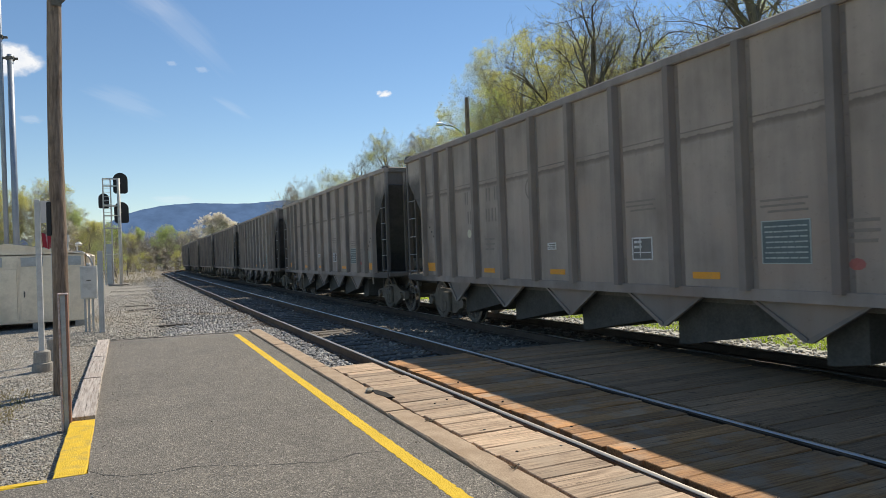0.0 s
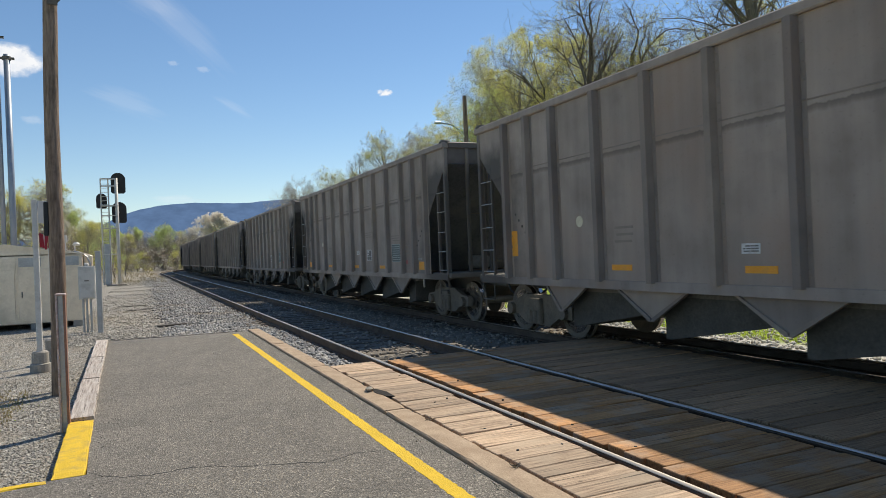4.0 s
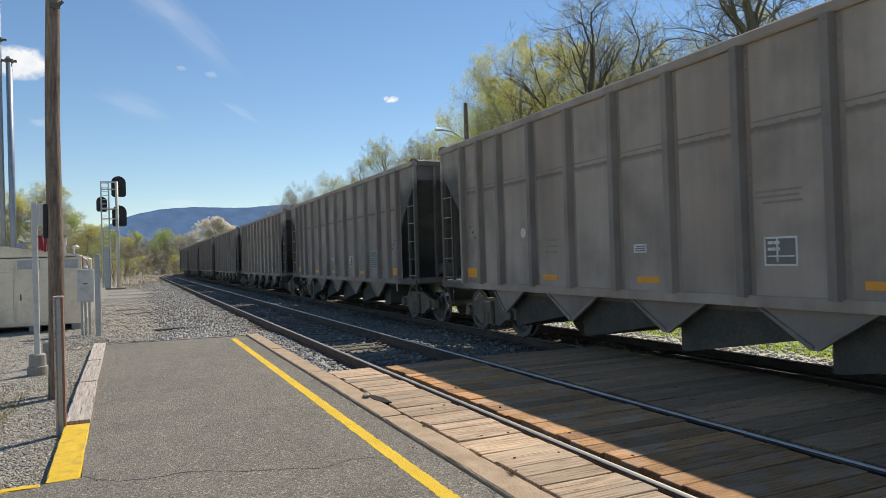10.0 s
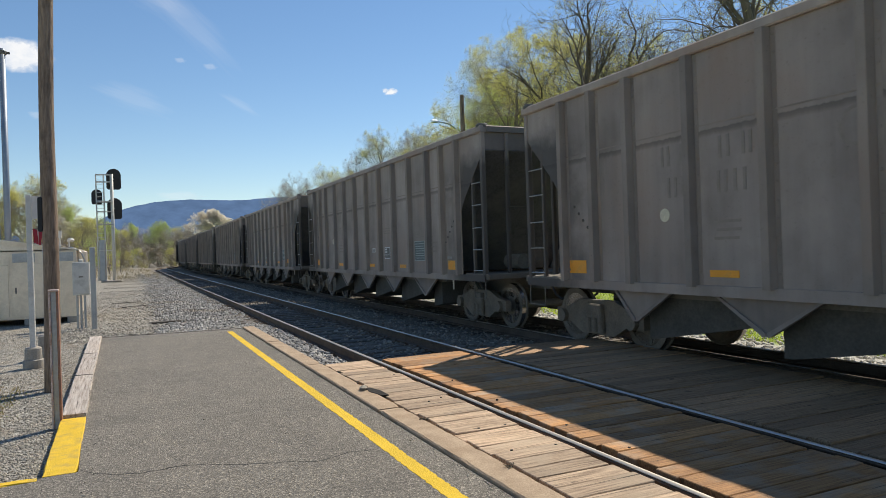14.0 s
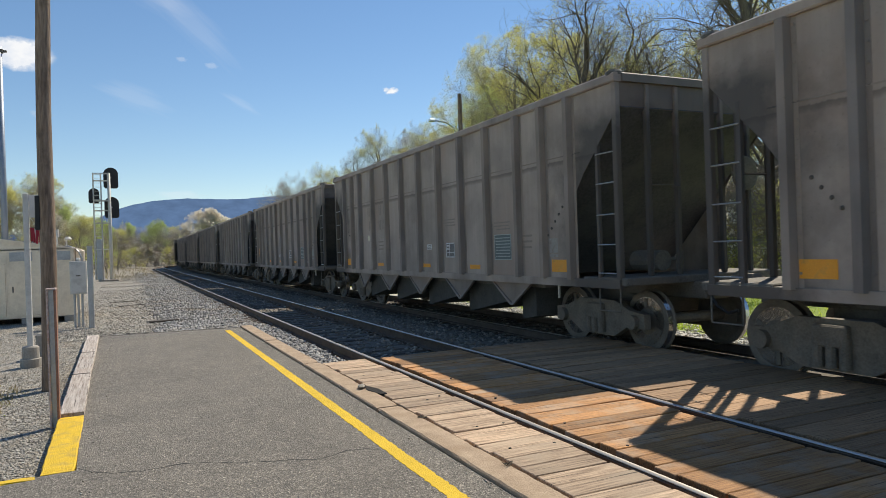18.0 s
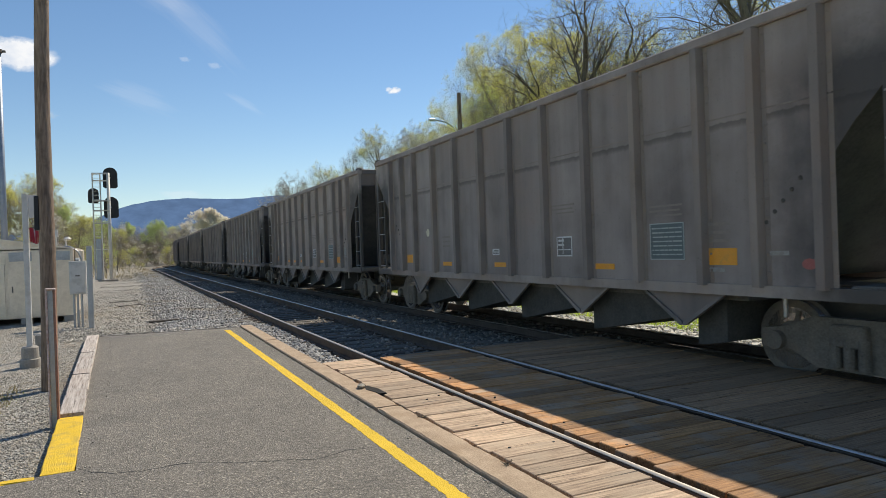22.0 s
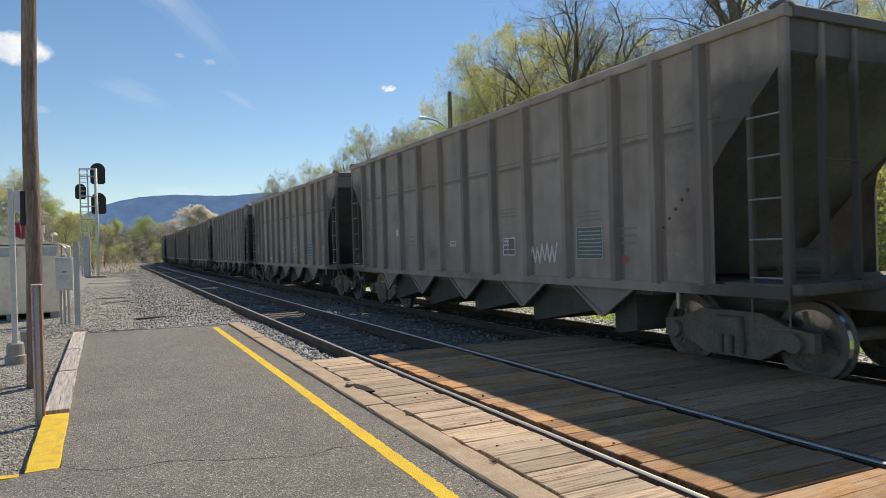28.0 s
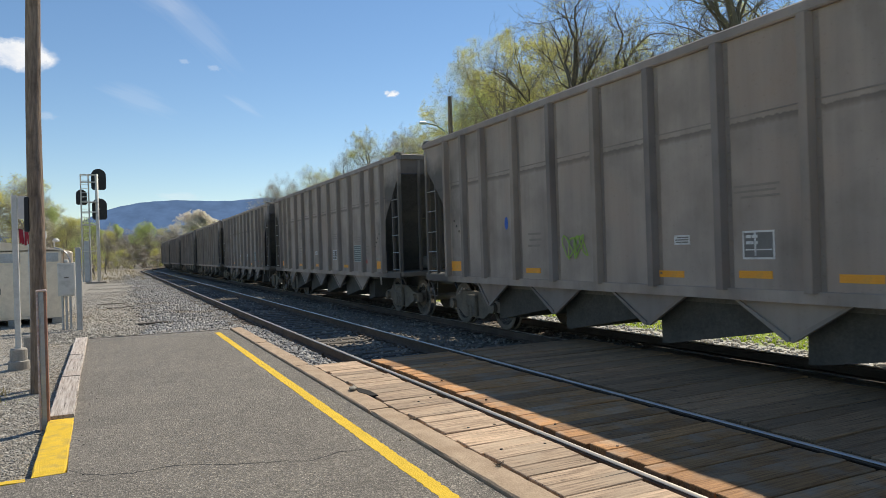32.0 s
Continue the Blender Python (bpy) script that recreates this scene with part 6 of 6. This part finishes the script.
# ---------------------------------------------------------------- loose stones and weeds
def stones(name, count, place, size, material, label, seed):
    rs = np.random.RandomState(seed)
    bm = bmesh.new()
    bmesh.ops.create_icosphere(bm, subdivisions=1, radius=1.0)
    base = np.array([v.co[:] for v in bm.verts])
    tri = np.array([[v.index for v in f.verts] for f in bm.faces])
    bm.free()
    at = place(rs, count)
    n = len(at)
    at[:, 2] = [ground_height(p[0], p[1]) + ground_bumps(p[0], p[1]) + p[2] for p in at]
    sz = size * rs.uniform(0.45, 1.15, (n, 1, 1)) * rs.uniform(0.65, 1.2, (n, 1, 3)) * np.array([1, 1, 0.7])
    shp = base[None] * (1 + rs.uniform(-0.28, 0.28, (n, len(base), 1)))
    ang = rs.uniform(0, 6.283, n)
    c, s = np.cos(ang), np.sin(ang)
    pts = shp * sz
    x = pts[:, :, 0] * c[:, None] - pts[:, :, 1] * s[:, None]
    y = pts[:, :, 0] * s[:, None] + pts[:, :, 1] * c[:, None]
    pts = np.stack([x, y, pts[:, :, 2]], 2) + at[:, None, :]
    faces = tri[None] + (np.arange(n) * len(base))[:, None, None]
    ob = new(name, big_mesh(name, pts.reshape(-1, 3), faces.reshape(-1, 3), material))
    return tagged(ob, label, "gravel", kind="stuff")


def shoulder(rs, n):
    y = 15.9 + 70 * rs.uniform(0, 1, n) ** 2.0
    x = 3.05 - 2.2 * rs.uniform(0, 1, n) ** 1.3 - np.abs(rs.normal(0, 0.25, n))
    return np.stack([x, y, rs.uniform(-0.005, 0.025, n)], 1)


def beside_planks(rs, n):
    return np.stack([rs.uniform(2.45, 3.05, n), rs.uniform(9.5, 16, n), rs.uniform(0.0, 0.05, n)], 1)


def in_track(rs, n):
    y = 9.6 + 40 * rs.uniform(0, 1, n) ** 1.5
    x = rs.uniform(2.55, 9.6, n)
    return np.stack([x, y, rs.uniform(-0.015, 0.03, n)], 1)


def left_gravel(rs, n):
    y = 4.2 + 20 * rs.uniform(0, 1, n) ** 1.5
    x = -0.72 - 0.24 * y * rs.uniform(0, 1, n)
    keep = ~((y < 5.9) & (x > -6))
    return np.stack([x, y, np.full(n, 0.002)], 1)[keep]


def mid_gravel(rs, n):
    y = 15.9 + 60 * rs.uniform(0, 1, n) ** 1.7
    return np.stack([rs.uniform(-1.5, 1.3, n), y, np.full(n, 0.002)], 1)


def far_side(rs, n):
    return np.stack([rs.uniform(9.3, 12.2, n), rs.uniform(3, 26, n), rs.uniform(-0.01, 0.03, n)], 1)


def kerb_crumbs(rs, n):
    y = rs.uniform(3.2, 15.4, n)
    x = np.where(rs.uniform(0, 1, n) < 0.93, 2.165 - np.abs(rs.normal(0, 0.035, n)), rs.uniform(-0.35, 2.1, n))
    x = np.where(rs.uniform(0, 1, n) < 0.2, -0.36 + np.abs(rs.normal(0, 0.06, n)), x)
    return np.stack([x, y, [-0.026 - ground_height(a, b) - ground_bumps(a, b) for a, b in zip(x, y)]], 1)


stones("crumbs", 320, kerb_crumbs, 0.008, STONE, "small pale stone crumbs along the platform edges", 11)
def litter(x, y, seed, spread):
    """A little heap of splinters and dry stalks caught on the timber."""
    rng = random.Random(seed)
    heap = thing("litter", "small heap of dry stalks and splinters on the timber", "litter", pose(x, y, 0.0))
    for i in range(9):
        a, d, l = rng.uniform(0, 6.28), rng.uniform(0, spread), rng.uniform(0.02, 0.06)
        b, up = rng.uniform(0, 6.28), rng.uniform(0.0, 0.03)
        p0 = (d * math.cos(a), d * math.sin(a), 0.002)
        part("stalk", Shape().tube(p0, (p0[0] + l * math.cos(b), p0[1] + l * math.sin(b), 0.006 + up), 0.004, 0.002, 5), DRY_STALK if i % 3 else TIE_WOOD, heap)


litter(2.40, 5.84, 1, 0.045)
litter(2.39, 4.25, 2, 0.03)
rock = solid("stone", Shape().lathe([(0.02, 0.0), (0.055, 0.012), (0.06, 0.03), (0.03, 0.055)], 7, Matrix.Diagonal((1.5, 0.8, 0.8, 1))), STONE, "pale stone lying in the rotten hole", "stone", m=pose(2.355, 7.46, 0.0, 4, 6, 70))
stones("ballast_stones", 17000, shoulder, 0.042, STONE_GREY, "loose grey ballast stones on the track shoulder", 1)
stones("ballast_stones", 2600, beside_planks, 0.04, STONE_GREY, "loose ballast stones beside the crossing planks", 2)
stones("ballast_stones", 9000, in_track, 0.045, STONE_DARK, "sooty ballast stones between the ties", 3)
stones("gravel", 40000, left_gravel, 0.0115, STONE, "fine grey gravel beside the kerb", 4)
stones("gravel", 12000, mid_gravel, 0.028, STONE, "fine tan gravel behind the platform", 5)
stones("gravel", 4000, far_side, 0.05, STONE_PALE, "pale stones on the far shoulder", 6)


def blades(name, count, place, h, material, label, seed):
    rs = np.random.RandomState(seed)
    at = place(rs, count)
    n = len(at)
    a = rs.uniform(0, 6.283, n)
    lean = rs.normal(0, 0.35, (n, 2)) * h
    hh = h * rs.uniform(0.4, 1.2, n)
    w = 0.012 + 0.03 * h
    u = np.stack([np.cos(a), np.sin(a), np.zeros(n)], 1) * w
    tip = at + np.stack([lean[:, 0], lean[:, 1], hh], 1)
    v = np.stack([at - u, at + u, tip], 1).reshape(-1, 3)
    ob = new(name, big_mesh(name, v, np.arange(3 * n).reshape(-1, 3), material))
    return tagged(ob, label, "grass", kind="stuff")


def lawn(rs, n):
    return np.stack([10.9 + 16 * rs.uniform(0, 1, n) ** 1.5, rs.uniform(2, 40, n), np.full(n, -0.44)], 1)


def weeds(rs, n):
    c = rs.uniform(0, 1, (n, 2))
    return np.stack([-1.3 - 2.2 * c[:, 0], 8.6 + 2.0 * c[:, 1] + rs.normal(0, 0.15, n), np.full(n, -0.12)], 1)


def far_weeds(rs, n):
    return np.stack([rs.uniform(-14, 2.5, n), 62 + 60 * rs.uniform(0, 1, n), np.full(n, -0.14)], 1)


blades("grass", 26000, lawn, 0.16, GRASS, "bright green spring grass beyond the train", 7)
def moss(rs, n):
    a = rs.normal(0, 1, (n, 2))
    pick = rs.randint(0, 3, n)
    cx, cy = np.array([-1.75, -1.5, -2.2])[pick], np.array([8.9, 9.7, 9.4])[pick]
    return np.stack([cx + 0.22 * a[:, 0], cy + 0.28 * a[:, 1], np.full(n, -0.115)], 1)


blades("moss", 800, moss, 0.014, GRASS, "low green moss and seedlings in the gravel", 10)
blades("weeds", 1500, weeds, 0.05, DRY_GRASS, "thin dry weeds in the gravel", 8)
blades("weeds", 3500, far_weeds, 0.32, DRY_GRASS, "dry tan weeds beyond the signal", 9)

motions()
